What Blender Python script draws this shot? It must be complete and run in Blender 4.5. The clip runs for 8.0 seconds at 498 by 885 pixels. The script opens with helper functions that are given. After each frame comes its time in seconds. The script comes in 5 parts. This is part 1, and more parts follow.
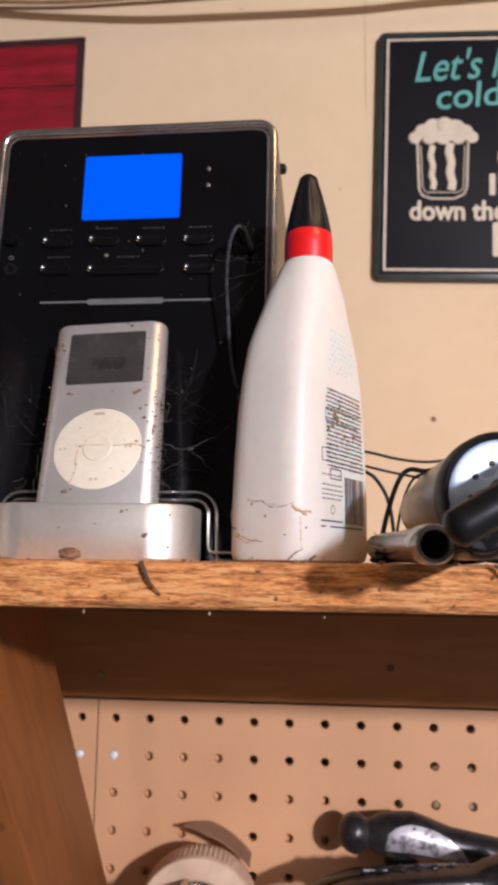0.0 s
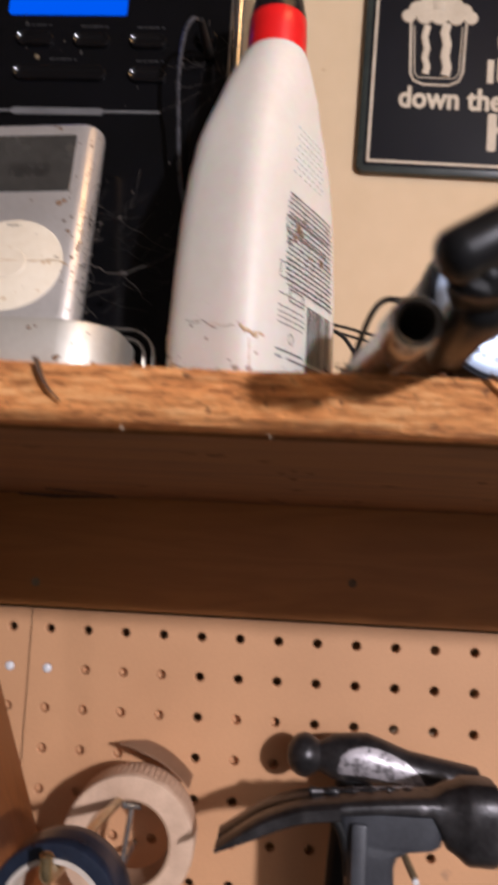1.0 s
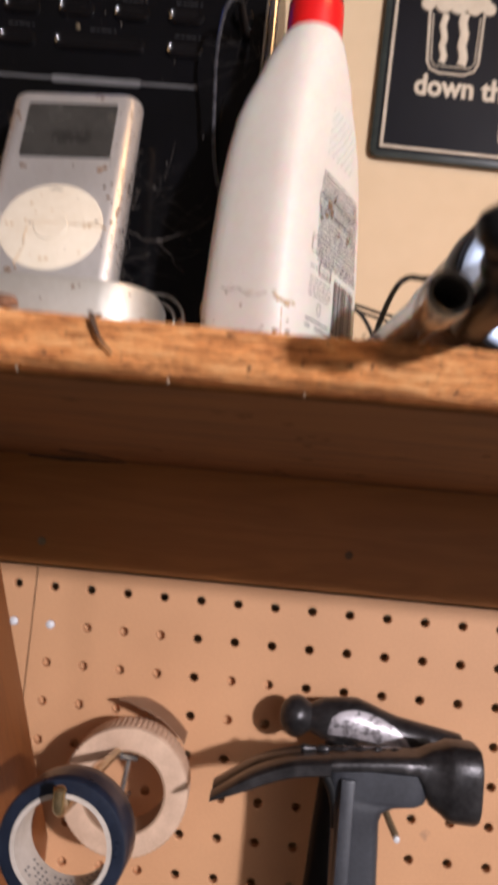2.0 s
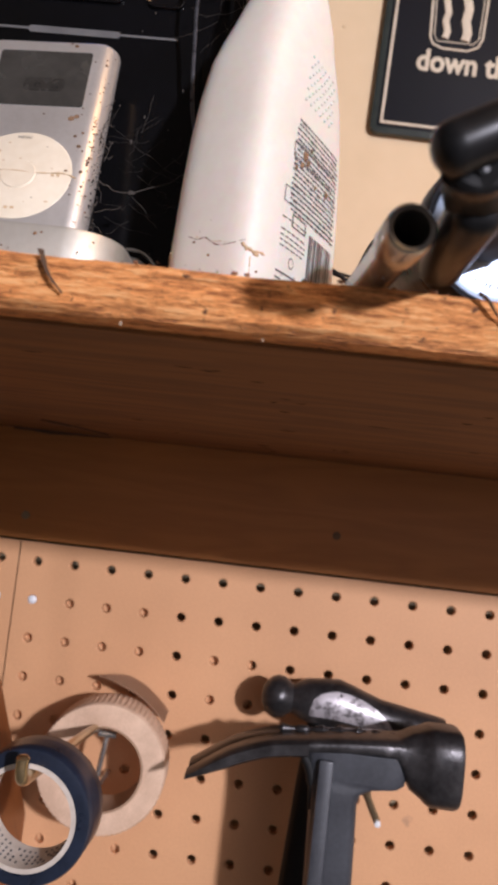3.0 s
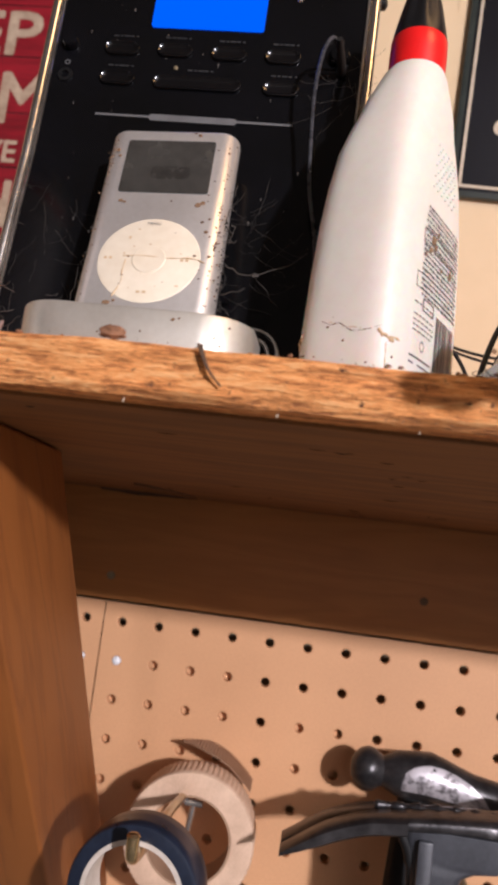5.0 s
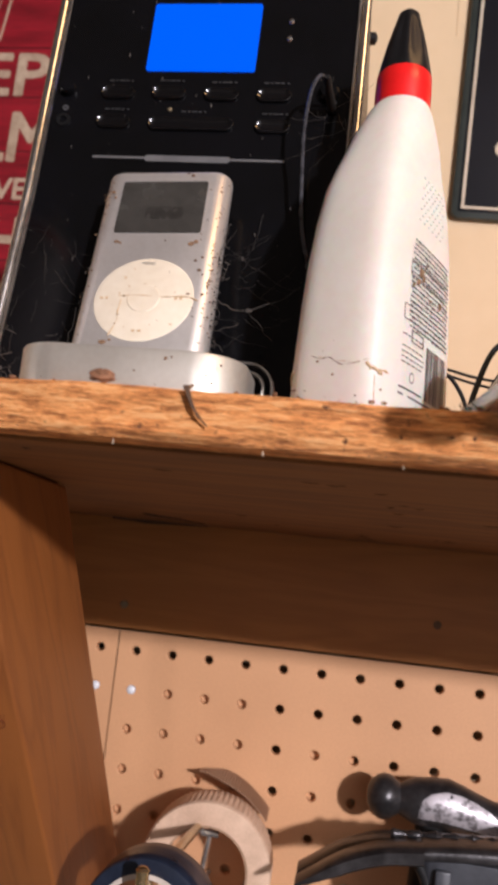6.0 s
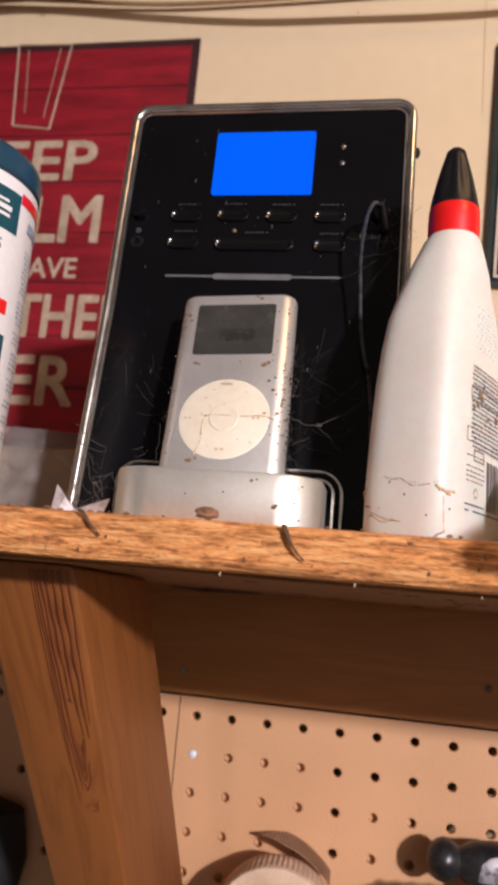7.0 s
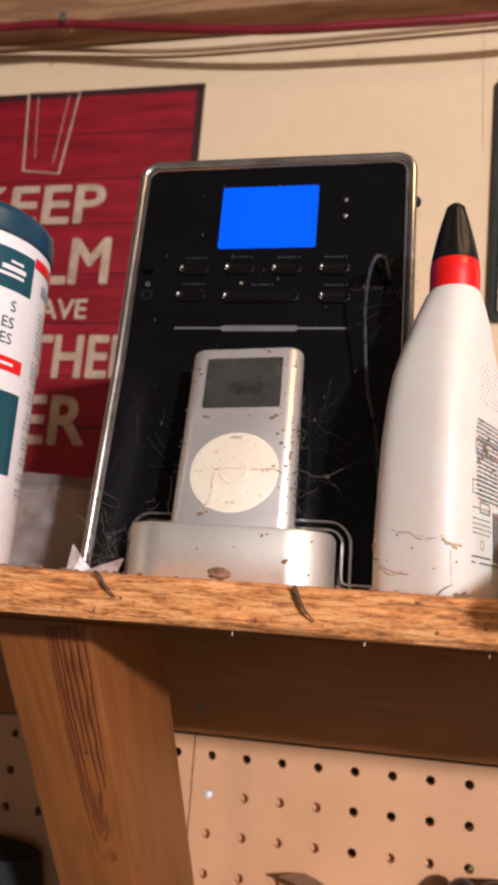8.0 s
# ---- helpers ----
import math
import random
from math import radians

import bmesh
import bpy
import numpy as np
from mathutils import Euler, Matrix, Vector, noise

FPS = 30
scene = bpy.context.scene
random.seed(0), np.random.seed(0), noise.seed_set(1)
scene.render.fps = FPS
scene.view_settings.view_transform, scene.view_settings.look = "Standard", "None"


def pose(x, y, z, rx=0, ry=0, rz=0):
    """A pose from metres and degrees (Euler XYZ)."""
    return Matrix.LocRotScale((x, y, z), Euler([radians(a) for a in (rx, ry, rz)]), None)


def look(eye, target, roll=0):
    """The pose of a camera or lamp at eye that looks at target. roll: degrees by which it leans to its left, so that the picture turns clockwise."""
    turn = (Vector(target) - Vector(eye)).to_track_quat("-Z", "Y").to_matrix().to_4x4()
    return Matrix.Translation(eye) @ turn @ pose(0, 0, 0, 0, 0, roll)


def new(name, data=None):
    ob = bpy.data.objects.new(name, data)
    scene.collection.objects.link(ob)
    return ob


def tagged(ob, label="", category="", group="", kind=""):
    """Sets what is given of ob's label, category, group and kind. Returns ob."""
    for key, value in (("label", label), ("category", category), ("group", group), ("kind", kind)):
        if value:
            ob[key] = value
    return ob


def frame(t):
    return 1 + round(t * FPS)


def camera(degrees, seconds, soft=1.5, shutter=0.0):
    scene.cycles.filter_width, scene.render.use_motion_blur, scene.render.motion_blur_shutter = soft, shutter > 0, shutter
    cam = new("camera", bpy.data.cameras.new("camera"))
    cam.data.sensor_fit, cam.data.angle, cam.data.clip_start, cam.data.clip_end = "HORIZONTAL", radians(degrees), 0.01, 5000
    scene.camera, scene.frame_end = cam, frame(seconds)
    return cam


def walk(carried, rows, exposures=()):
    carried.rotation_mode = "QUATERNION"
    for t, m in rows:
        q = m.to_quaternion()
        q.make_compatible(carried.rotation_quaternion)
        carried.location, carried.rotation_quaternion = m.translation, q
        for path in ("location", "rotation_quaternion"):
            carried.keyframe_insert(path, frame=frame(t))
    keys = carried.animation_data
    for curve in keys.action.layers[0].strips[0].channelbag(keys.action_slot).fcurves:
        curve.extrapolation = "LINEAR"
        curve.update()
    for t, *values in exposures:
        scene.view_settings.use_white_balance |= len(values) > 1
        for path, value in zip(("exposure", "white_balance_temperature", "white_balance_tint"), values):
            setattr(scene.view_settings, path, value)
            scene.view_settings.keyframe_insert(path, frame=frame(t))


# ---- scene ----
cam = camera(36.8, 8.0, soft=3.8, shutter=0.5)
cam.data.dof.use_dof, cam.data.dof.focus_distance, cam.data.dof.aperture_fstop = True, 0.28, 28.0
PATH = [
    (0, (0.008, -0.007, 1.613), (-0.178, 1.959, 1.928), 0.7),
    (0.5, (0.014, -0.009, 1.612), (-0.146, 1.962, 1.908), 1.6),
    (0.8, (0.009, 0.017, 1.593), (-0.145, 1.992, 1.869), 2.4),
    (1, (0.015, 0.052, 1.576), (-0.1, 2.038, 1.787), 2.8),
    (1.2, (0.024, 0.046, 1.572), (-0.076, 2.033, 1.779), 3.2),
    (1.5, (0.022, 0.022, 1.583), (-0.072, 2.01, 1.783), 4.0),
    (2, (0.004, 0.037, 1.567), (-0.075, 2.028, 1.733), 5.3),
    (2.2, (0.014, 0.062, 1.556), (-0.064, 2.055, 1.703), 5.8),
    (3.3, (0.018, 0.044, 1.558), (-0.09, 2.035, 1.709), 6.8),
    (3.5, (0.011, 0.046, 1.558), (-0.113, 2.035, 1.72), 6.9),
    (4, (-0.006, 0.037, 1.565), (-0.163, 2.022, 1.755), 7.1),
    (4.5, (-0.01, 0.042, 1.568), (-0.198, 2.021, 1.786), 7.2),
    (4.7, (-0.013, 0.043, 1.565), (-0.217, 2.019, 1.8), 7.2),
    (5.8, (-0.001, 0.042, 1.57), (-0.284, 2.001, 1.853), 6.6),
    (6, (-0.002, 0.04, 1.571), (-0.291, 1.996, 1.869), 6.0),
    (6.5, (-0.009, 0.022, 1.585), (-0.332, 1.967, 1.92), 5.5),
    (7, (-0.02, 0.006, 1.595), (-0.373, 1.94, 1.963), 5.0),
    (7.5, (-0.015, 0.004, 1.601), (-0.387, 1.928, 2.001), 4.5),
    (8, (-0.019, -0.003, 1.606), (-0.401, 1.913, 2.029), 4.2),
]
walk(cam, [(t, look(eye, target, roll)) for t, eye, target, roll in PATH], exposures=[(0, -0.14, 6050, 10), (0.5, -0.17, 6050, 10), (1, -0.30, 6250, 10), (1.5, -0.17, 6150, 10), (2, -0.13, 6350, 10), (3.5, -0.04, 6000, 10), (4.5, 0.02, 6230, 10), (6.5, -0.02, 6400, 10), (8, -0.02, 6500, 10)])

# ---- light ----
world = bpy.data.worlds.new("world")
scene.world = world
world.use_nodes = True
world.node_tree.nodes["Background"].inputs[0].default_value = (0.55, 0.62, 0.75, 1)
world.node_tree.nodes["Background"].inputs[1].default_value = 0.3


def lamp(name, kind, place, watts, colour, size, target=None, size_y=None):
    data = bpy.data.lights.new(name, kind)
    data.energy, data.color = watts, colour
    if kind == "AREA":
        data.size = size
        if size_y:
            data.shape, data.size_y = "RECTANGLE", size_y
    else:
        data.shadow_soft_size = size
    ob = new(name, data)
    ob.matrix_world = look(place, target) if target else pose(*place)
    return ob


lamp("bulb_light", "POINT", (1.22, -1.72, 2.13), 280, (0.985, 0.925, 1.0), 0.055)
# added warm fill overhead, tints the top of the wall; no fixture known
lamp("warm_top_fill", "AREA", (0.40, -0.05, 2.36), 2.6, (1.0, 0.56, 0.24), 0.25, target=(0.40, -0.04, 0))
# added cool fill from behind the camera, no known source
lamp("cool_front_fill", "AREA", (0.9, -2.64, 1.55), 3, (0.72, 0.85, 1.0), 0.9, target=(0.9, 0.5, 1.55), size_y=0.8)


# ---- materials ----
def material(name, base, dark=None, rough=0.5, metal=0.0, scale=40.0, stretch=(1, 1, 1), bump=0.1, fine=400.0, mix=(0.35, 0.65), spots=None, coat=0.0, jitter=0.0, bump_distance=0.001, light=None):
    m = bpy.data.materials.new(name)
    m.use_nodes = True
    n, l = m.node_tree.nodes, m.node_tree.links
    b = n["Principled BSDF"]
    b.inputs["Metallic"].default_value = metal
    b.inputs["Coat Weight"].default_value = coat
    co, mp = n.new("ShaderNodeTexCoord"), n.new("ShaderNodeMapping")
    mp.inputs["Scale"].default_value = stretch
    l.new(co.outputs["Object"], mp.inputs[0])
    big, small = n.new("ShaderNodeTexNoise"), n.new("ShaderNodeTexNoise")
    big.inputs["Scale"].default_value, small.inputs["Scale"].default_value = scale, fine
    big.inputs["Detail"].default_value, small.inputs["Detail"].default_value = 6, 4
    l.new(mp.outputs[0], big.inputs["Vector"])
    l.new(mp.outputs[0], small.inputs["Vector"])
    ramp = n.new("ShaderNodeValToRGB")
    dark = dark or tuple(c * 0.75 for c in base)
    ramp.color_ramp.elements[0].position, ramp.color_ramp.elements[1].position = mix
    ramp.color_ramp.elements[0].color, ramp.color_ramp.elements[1].color = (*dark, 1), (*base, 1)
    if light:
        ramp.color_ramp.elements.new(min(0.98, mix[1] + 0.10)).color = (*light, 1)
    add = n.new("ShaderNodeMix")
    add.inputs[0].default_value = 0.35
    l.new(big.outputs[0], add.inputs[2])
    l.new(small.outputs[0], add.inputs[3])
    l.new(add.outputs[0], ramp.inputs[0])
    colour = ramp.outputs[0]
    if jitter:
        info, hsv = n.new("ShaderNodeObjectInfo"), n.new("ShaderNodeHueSaturation")
        span = n.new("ShaderNodeMapRange")
        span.inputs[3].default_value, span.inputs[4].default_value = 1 - jitter, 1 + jitter
        l.new(info.outputs["Random"], span.inputs[0])
        l.new(span.outputs[0], hsv.inputs["Value"])
        l.new(colour, hsv.inputs["Color"])
        colour = hsv.outputs[0]
    if spots:
        tint, spot_scale, threshold = spots
        sp = n.new("ShaderNodeTexNoise")
        sp.inputs["Scale"].default_value, sp.inputs["Detail"].default_value = spot_scale, 5
        l.new(co.outputs["Object"], sp.inputs["Vector"])
        cut = n.new("ShaderNodeMapRange")
        cut.inputs[1].default_value, cut.inputs[2].default_value = threshold, threshold + 0.06
        l.new(sp.outputs[0], cut.inputs[0])
        over = n.new("ShaderNodeMix")
        over.data_type = "RGBA"
        l.new(cut.outputs[0], over.inputs[0])
        l.new(colour, over.inputs[6])
        over.inputs[7].default_value = (*tint, 1)
        colour = over.outputs[2]
    l.new(colour, b.inputs["Base Color"])
    rg = n.new("ShaderNodeMapRange")
    rg.inputs[3].default_value, rg.inputs[4].default_value = max(0.02, rough - 0.1), min(1, rough + 0.1)
    l.new(big.outputs[0], rg.inputs[0])
    l.new(rg.outputs[0], b.inputs["Roughness"])
    if bump:
        bp = n.new("ShaderNodeBump")
        bp.inputs["Strength"].default_value, bp.inputs["Distance"].default_value = bump, bump_distance
        l.new(add.outputs[0], bp.inputs["Height"])
        l.new(bp.outputs[0], b.inputs["Normal"])
    return m


def wood(name, base, dark, axis="x", rings=9.0, rough=0.55, knots=True, contrast=(0.3, 0.7), turn=0.0, fine=1.0):
    """Softwood with long grain along one axis."""
    m = bpy.data.materials.new(name)
    m.use_nodes = True
    n, l = m.node_tree.nodes, m.node_tree.links
    b = n["Principled BSDF"]
    b.inputs["Roughness"].default_value = rough
    co, mp = n.new("ShaderNodeTexCoord"), n.new("ShaderNodeMapping")
    tn = n.new("ShaderNodeMapping")
    tn.inputs["Rotation"].default_value = (radians(turn), 0, 0)
    long, wide = 1.2, rings
    mp.inputs["Scale"].default_value = {"x": (long, wide, wide), "y": (wide, long, wide), "z": (wide, wide, long)}[axis]
    l.new(co.outputs["Object"], tn.inputs[0])
    l.new(tn.outputs[0], mp.inputs[0])
    no = n.new("ShaderNodeTexNoise")
    no.inputs["Scale"].default_value, no.inputs["Detail"].default_value, no.inputs["Distortion"].default_value = 3.0, 3, 0.4
    l.new(mp.outputs[0], no.inputs["Vector"])
    mul = n.new("ShaderNodeMath")
    mul.operation = "MULTIPLY"
    mul.inputs[1].default_value = 14.0
    l.new(no.outputs[0], mul.inputs[0])
    sn = n.new("ShaderNodeMath")
    sn.operation = "PINGPONG"
    sn.inputs[1].default_value = 1.0
    l.new(mul.outputs[0], sn.inputs[0])
    fib = n.new("ShaderNodeTexNoise")
    fib.inputs["Scale"].default_value, fib.inputs["Detail"].default_value = 60.0 * fine, 4
    l.new(mp.outputs[0], fib.inputs["Vector"])
    mx = n.new("ShaderNodeMix")
    mx.inputs[0].default_value = 0.45
    l.new(sn.outputs[0], mx.inputs[2])
    l.new(fib.outputs[0], mx.inputs[3])
    ramp = n.new("ShaderNodeValToRGB")
    ramp.color_ramp.elements[0].position, ramp.color_ramp.elements[1].position = contrast
    ramp.color_ramp.elements[0].color, ramp.color_ramp.elements[1].color = (*dark, 1), (*base, 1)
    l.new(mx.outputs[0], ramp.inputs[0])
    l.new(ramp.outputs[0], b.inputs["Base Color"])
    bp = n.new("ShaderNodeBump")
    bp.inputs["Strength"].default_value, bp.inputs["Distance"].default_value = 0.25, 0.0006
    l.new(mx.outputs[0], bp.inputs["Height"])
    l.new(bp.outputs[0], b.inputs["Normal"])
    return m


def glow(name, colour, strength):
    m = bpy.data.materials.new(name)
    m.use_nodes = True
    b = m.node_tree.nodes["Principled BSDF"]
    b.inputs["Base Color"].default_value = (0.0, 0.01, 0.05, 1)
    b.inputs["Specular IOR Level"].default_value = 0.05
    b.inputs["Roughness"].default_value = 0.5
    b.inputs["Emission Color"].default_value = (*colour, 1)
    b.inputs["Emission Strength"].default_value = strength
    return m


WALL = material("wall_paint", (0.665, 0.515, 0.325), (0.615, 0.47, 0.285), 0.78, scale=5, fine=60, bump=0.15, spots=((0.50, 0.40, 0.28), 14, 0.74))
BEAD = material("seam_filler", (0.615, 0.47, 0.293), (0.565, 0.43, 0.262), 0.8, scale=8, fine=80, bump=0.1)
# unseen room and floor colours, kept dark to hold down bounced light
ROOM = material("unseen_room_dark", (0.155, 0.13, 0.105), (0.12, 0.10, 0.082), 0.8, scale=3, fine=50, bump=0.1)
DARK_FLOOR = material("unseen_floor_dark", (0.09, 0.086, 0.082), (0.06, 0.057, 0.053), 0.85, scale=4, fine=90, bump=0.3)
PEG = material("hardboard", (0.72, 0.385, 0.190), (0.61, 0.32, 0.155), 0.6, scale=9, fine=700, bump=0.12, spots=((0.33, 0.19, 0.11), 30, 0.70))
EDGE = material("worn_board_edge", (0.80, 0.325, 0.095), (0.30, 0.098, 0.026), 0.7, scale=75, stretch=(1.2, 5.5, 9.5), fine=300, bump=1.0, mix=(0.37, 0.52), spots=((0.13, 0.05, 0.02), 330, 0.66), bump_distance=0.002, light=(0.88, 0.46, 0.18))
# underside wood, its colour lowered to carry the shade below the shelf
UNDER = wood("shaded_underside", (0.225, 0.090, 0.019), (0.120, 0.045, 0.010), "x", 10, 0.75, contrast=(0.0, 0.75))
RAIL = wood("stained_rail", (0.46, 0.178, 0.042), (0.36, 0.130, 0.030), "x", 12, 0.6, contrast=(0.0, 1.0))
BRACE = wood("pine_brace", (0.250, 0.081, 0.0172), (0.165, 0.050, 0.0110), "z", 13, 0.5, contrast=(0.0, 0.50), turn=-38.2)
BEAM = wood("pine_beam", (0.30, 0.16, 0.07), (0.2, 0.1, 0.045), "x", 8, 0.65)
GLOSS = material("glossy_black", (0.004, 0.004, 0.005), (0.003, 0.003, 0.003), 0.16, scale=25, fine=300, bump=0.01, spots=((0.014, 0.013, 0.012), 45, 0.70))
GLOSS.node_tree.nodes["Principled BSDF"].inputs["Specular IOR Level"].default_value = 0.22
KEY = material("polished_key", (0.003, 0.003, 0.004), (0.002, 0.002, 0.002), 0.15, scale=25, fine=300, bump=0.01, coat=0.3)
LEAD = material("dusty_lead", (0.060, 0.060, 0.066), (0.030, 0.030, 0.033), 0.28, scale=200, bump=0.05)
BLACK = material("black_plastic", (0.012, 0.012, 0.013), (0.007, 0.007, 0.007), 0.35, scale=60, bump=0.05)
RUBBER = material("black_rubber", (0.012, 0.0115, 0.011), (0.007, 0.007, 0.007), 0.6, scale=60, bump=0.15)
for m in (BLACK, RUBBER):
    m.node_tree.nodes["Principled BSDF"].inputs["Specular IOR Level"].default_value = 0.25
SILVER = material("brushed_silver", (0.81, 0.785, 0.745), (0.71, 0.68, 0.63), 0.38, 0.75, scale=30, fine=500, bump=0.03, spots=((0.36, 0.25, 0.15), 110, 0.71))
DOCKM = material("satin_silver", (0.72, 0.70, 0.62), (0.63, 0.60, 0.52), 0.45, 0.80, scale=20, fine=500, bump=0.02, spots=((0.12, 0.08, 0.05), 160, 0.74))
CHROME = material("chrome", (0.72, 0.70, 0.66), (0.5, 0.47, 0.42), 0.2, 0.95, scale=60, bump=0.02)
BRASSY = material("tarnished_metal", (0.35, 0.28, 0.17), (0.2, 0.15, 0.09), 0.4, 0.6, scale=60, bump=0.1)
GREYP = material("grey_print", (0.13, 0.13, 0.13), (0.1, 0.1, 0.1), 0.4, scale=80, bump=0.02)
LCD = glow("blue_display", (0.0, 0.112, 1.0), 1.0)
SCREEN = material("player_glass", (0.05, 0.048, 0.042), (0.03, 0.028, 0.025), 0.25, scale=45, fine=300, bump=0.02, spots=((0.1, 0.08, 0.06), 90, 0.7))
STAMP = material("stamped_metal", (0.30, 0.35, 0.42), (0.24, 0.28, 0.34), 0.5, bump=0)
LEGEND = material("dim_grey_legend", (0.026, 0.026, 0.027), (0.012, 0.012, 0.012), 0.5, bump=0)
BARK = material("dark_bark", (0.10, 0.055, 0.03), (0.05, 0.028, 0.016), 0.9, scale=300, fine=900, bump=0.5)
GRAIN = material("red_latewood", (0.190, 0.048, 0.010), (0.145, 0.036, 0.008), 0.6, bump=0)
STAIN = material("tan_stain", (0.60, 0.46, 0.29), (0.50, 0.35, 0.20), 0.8, bump=0)
GHOST = material("faded_screen_print", (0.036, 0.034, 0.030), (0.02, 0.019, 0.017), 0.25, scale=300, fine=900, bump=0)
WHEEL = material("aged_white_plastic", (0.74, 0.675, 0.54), (0.66, 0.58, 0.44), 0.5, scale=50, fine=300, bump=0.04, spots=((0.36, 0.2, 0.08), 120, 0.72))
BOTTLE = material("white_plastic", (0.71, 0.682, 0.615), (0.66, 0.622, 0.545), 0.48, scale=22, fine=250, bump=0.03, spots=((0.45, 0.35, 0.24), 65, 0.745))
BOTTLE.node_tree.nodes["Principled BSDF"].inputs["Subsurface Weight"].default_value = 0.5
BOTTLE.node_tree.nodes["Principled BSDF"].inputs["Subsurface Scale"].default_value = 0.012
RED = material("red_plastic", (0.75, 0.012, 0.012), (0.62, 0.01, 0.01), 0.3, scale=40, bump=0.03)
INK = material("black_ink", (0.13, 0.13, 0.135), (0.07, 0.07, 0.072), 0.6, scale=60, bump=0)
DIRT = material("brown_dirt", (0.26, 0.155, 0.085), (0.13, 0.075, 0.04), 0.9, scale=200, fine=900, bump=0.5)
CRUMB = material("wood_crumb", (0.30, 0.14, 0.07), (0.15, 0.07, 0.035), 0.8, scale=200, fine=700, bump=0.5)
WEB = material("cobweb", (0.075, 0.062, 0.050), (0.03, 0.025, 0.021), 0.8, scale=200, bump=0)
POSTER = material("red_plank_print", (0.29, 0.004, 0.014), (0.13, 0.002, 0.006), 0.55, scale=10, stretch=(1, 1, 8), fine=60, bump=0.03)
POSTER_GAP = material("dark_red_print", (0.045, 0.006, 0.008), (0.02, 0.004, 0.004), 0.6, bump=0)
CREAM = material("cream_print", (0.52, 0.41, 0.29), (0.30, 0.21, 0.14), 0.6, scale=35, fine=200, bump=0)
SIGN = material("black_tin", (0.006, 0.0065, 0.010), (0.0045, 0.005, 0.007), 0.6, scale=30, bump=0.04)
SIGN.node_tree.nodes["Principled BSDF"].inputs["Specular IOR Level"].default_value = 0.2
SIGN_EDGE = material("sign_rim", (0.035, 0.045, 0.04), (0.02, 0.026, 0.023), 0.35, scale=30, bump=0.04)
CREAM2 = material("sign_cream", (0.60, 0.53, 0.40), (0.48, 0.41, 0.3), 0.55, scale=40, bump=0)
TEAL = material("sign_teal", (0.10, 0.36, 0.32), (0.07, 0.27, 0.24), 0.55, scale=40, bump=0)
CANW = material("white_label", (0.74, 0.72, 0.70), (0.66, 0.63, 0.6), 0.35, scale=20, bump=0.02)
CANT = material("teal_label", (0.006, 0.065, 0.085), (0.005, 0.05, 0.065), 0.35, scale=20, bump=0.02)
CAPT = material("teal_cap", (0.008, 0.05, 0.085), (0.006, 0.035, 0.06), 0.35, scale=20, bump=0.03)
STEEL = material("forged_steel", (0.075, 0.07, 0.07), (0.025, 0.023, 0.023), 0.36, 0.6, scale=60, fine=300, bump=0.5, spots=((0.16, 0.15, 0.15), 55, 0.66))
WORN = material("worn_bare_steel", (0.56, 0.52, 0.53), (0.14, 0.125, 0.125), 0.45, 0.5, scale=130, fine=500, bump=0.1, mix=(0.38, 0.52))
GREYH = material("grey_rubber_grip", (0.055, 0.058, 0.066), (0.03, 0.031, 0.036), 0.45, scale=40, bump=0.12)
ZINC = material("zinc_steel", (0.55, 0.54, 0.52), (0.30, 0.28, 0.26), 0.24, 0.85, scale=80, bump=0.06)
BRASS = material("brass_hook", (0.62, 0.47, 0.25), (0.36, 0.25, 0.12), 0.22, 0.9, scale=90, bump=0.06)
TAPE = material("masking_tape", (0.42, 0.26, 0.16), (0.33, 0.2, 0.12), 0.75, scale=60, fine=800, bump=0.3)
TAPES = material("masking_tape_side", (0.74, 0.52, 0.36), (0.58, 0.39, 0.26), 0.7, scale=90, fine=900, bump=0.4)
VINYL = material("black_vinyl", (0.019, 0.026, 0.045), (0.010, 0.014, 0.024), 0.30, scale=60, fine=500, bump=0.05)
CORE = material("paper_core", (0.62, 0.55, 0.47), (0.5, 0.43, 0.35), 0.7, scale=60, bump=0.08)
BARREL = material("dull_barrel_steel", (0.30, 0.31, 0.33), (0.12, 0.12, 0.13), 0.30, 0.85, scale=30, fine=300, bump=0.05)
DIAL = material("pale_metal_dial", (0.34, 0.42, 0.54), (0.27, 0.34, 0.45), 0.30, 0.4, scale=40, bump=0.03)
HOSE = material("red_hose", (0.20, 0.012, 0.02), (0.12, 0.008, 0.012), 0.4, scale=40, bump=0.05)
TAN = material("tan_cable", (0.32, 0.2, 0.1), (0.22, 0.13, 0.06), 0.6, scale=40, bump=0.05)
SHARD = material("clear_shard", (0.55, 0.50, 0.48), (0.22, 0.18, 0.17), 0.2, scale=160, fine=700, bump=0.5)
PALE = material("cloudy_plastic", (0.42, 0.38, 0.35), (0.24, 0.21, 0.19), 0.35, scale=26, fine=90, bump=0.3)
bag_nodes = PALE.node_tree
bag_mix, bag_clear = bag_nodes.nodes.new("ShaderNodeMixShader"), bag_nodes.nodes.new("ShaderNodeBsdfTransparent")
bag_mix.inputs[0].default_value = 0.55
bag_nodes.links.new(bag_nodes.nodes["Principled BSDF"].outputs[0], bag_mix.inputs[1])
bag_nodes.links.new(bag_clear.outputs[0], bag_mix.inputs[2])
bag_nodes.links.new(bag_mix.outputs[0], bag_nodes.nodes["Material Output"].inputs[0])
WHITE = material("white_paint", (0.85, 0.85, 0.85), (0.7, 0.7, 0.7), 0.4, scale=60, bump=0)
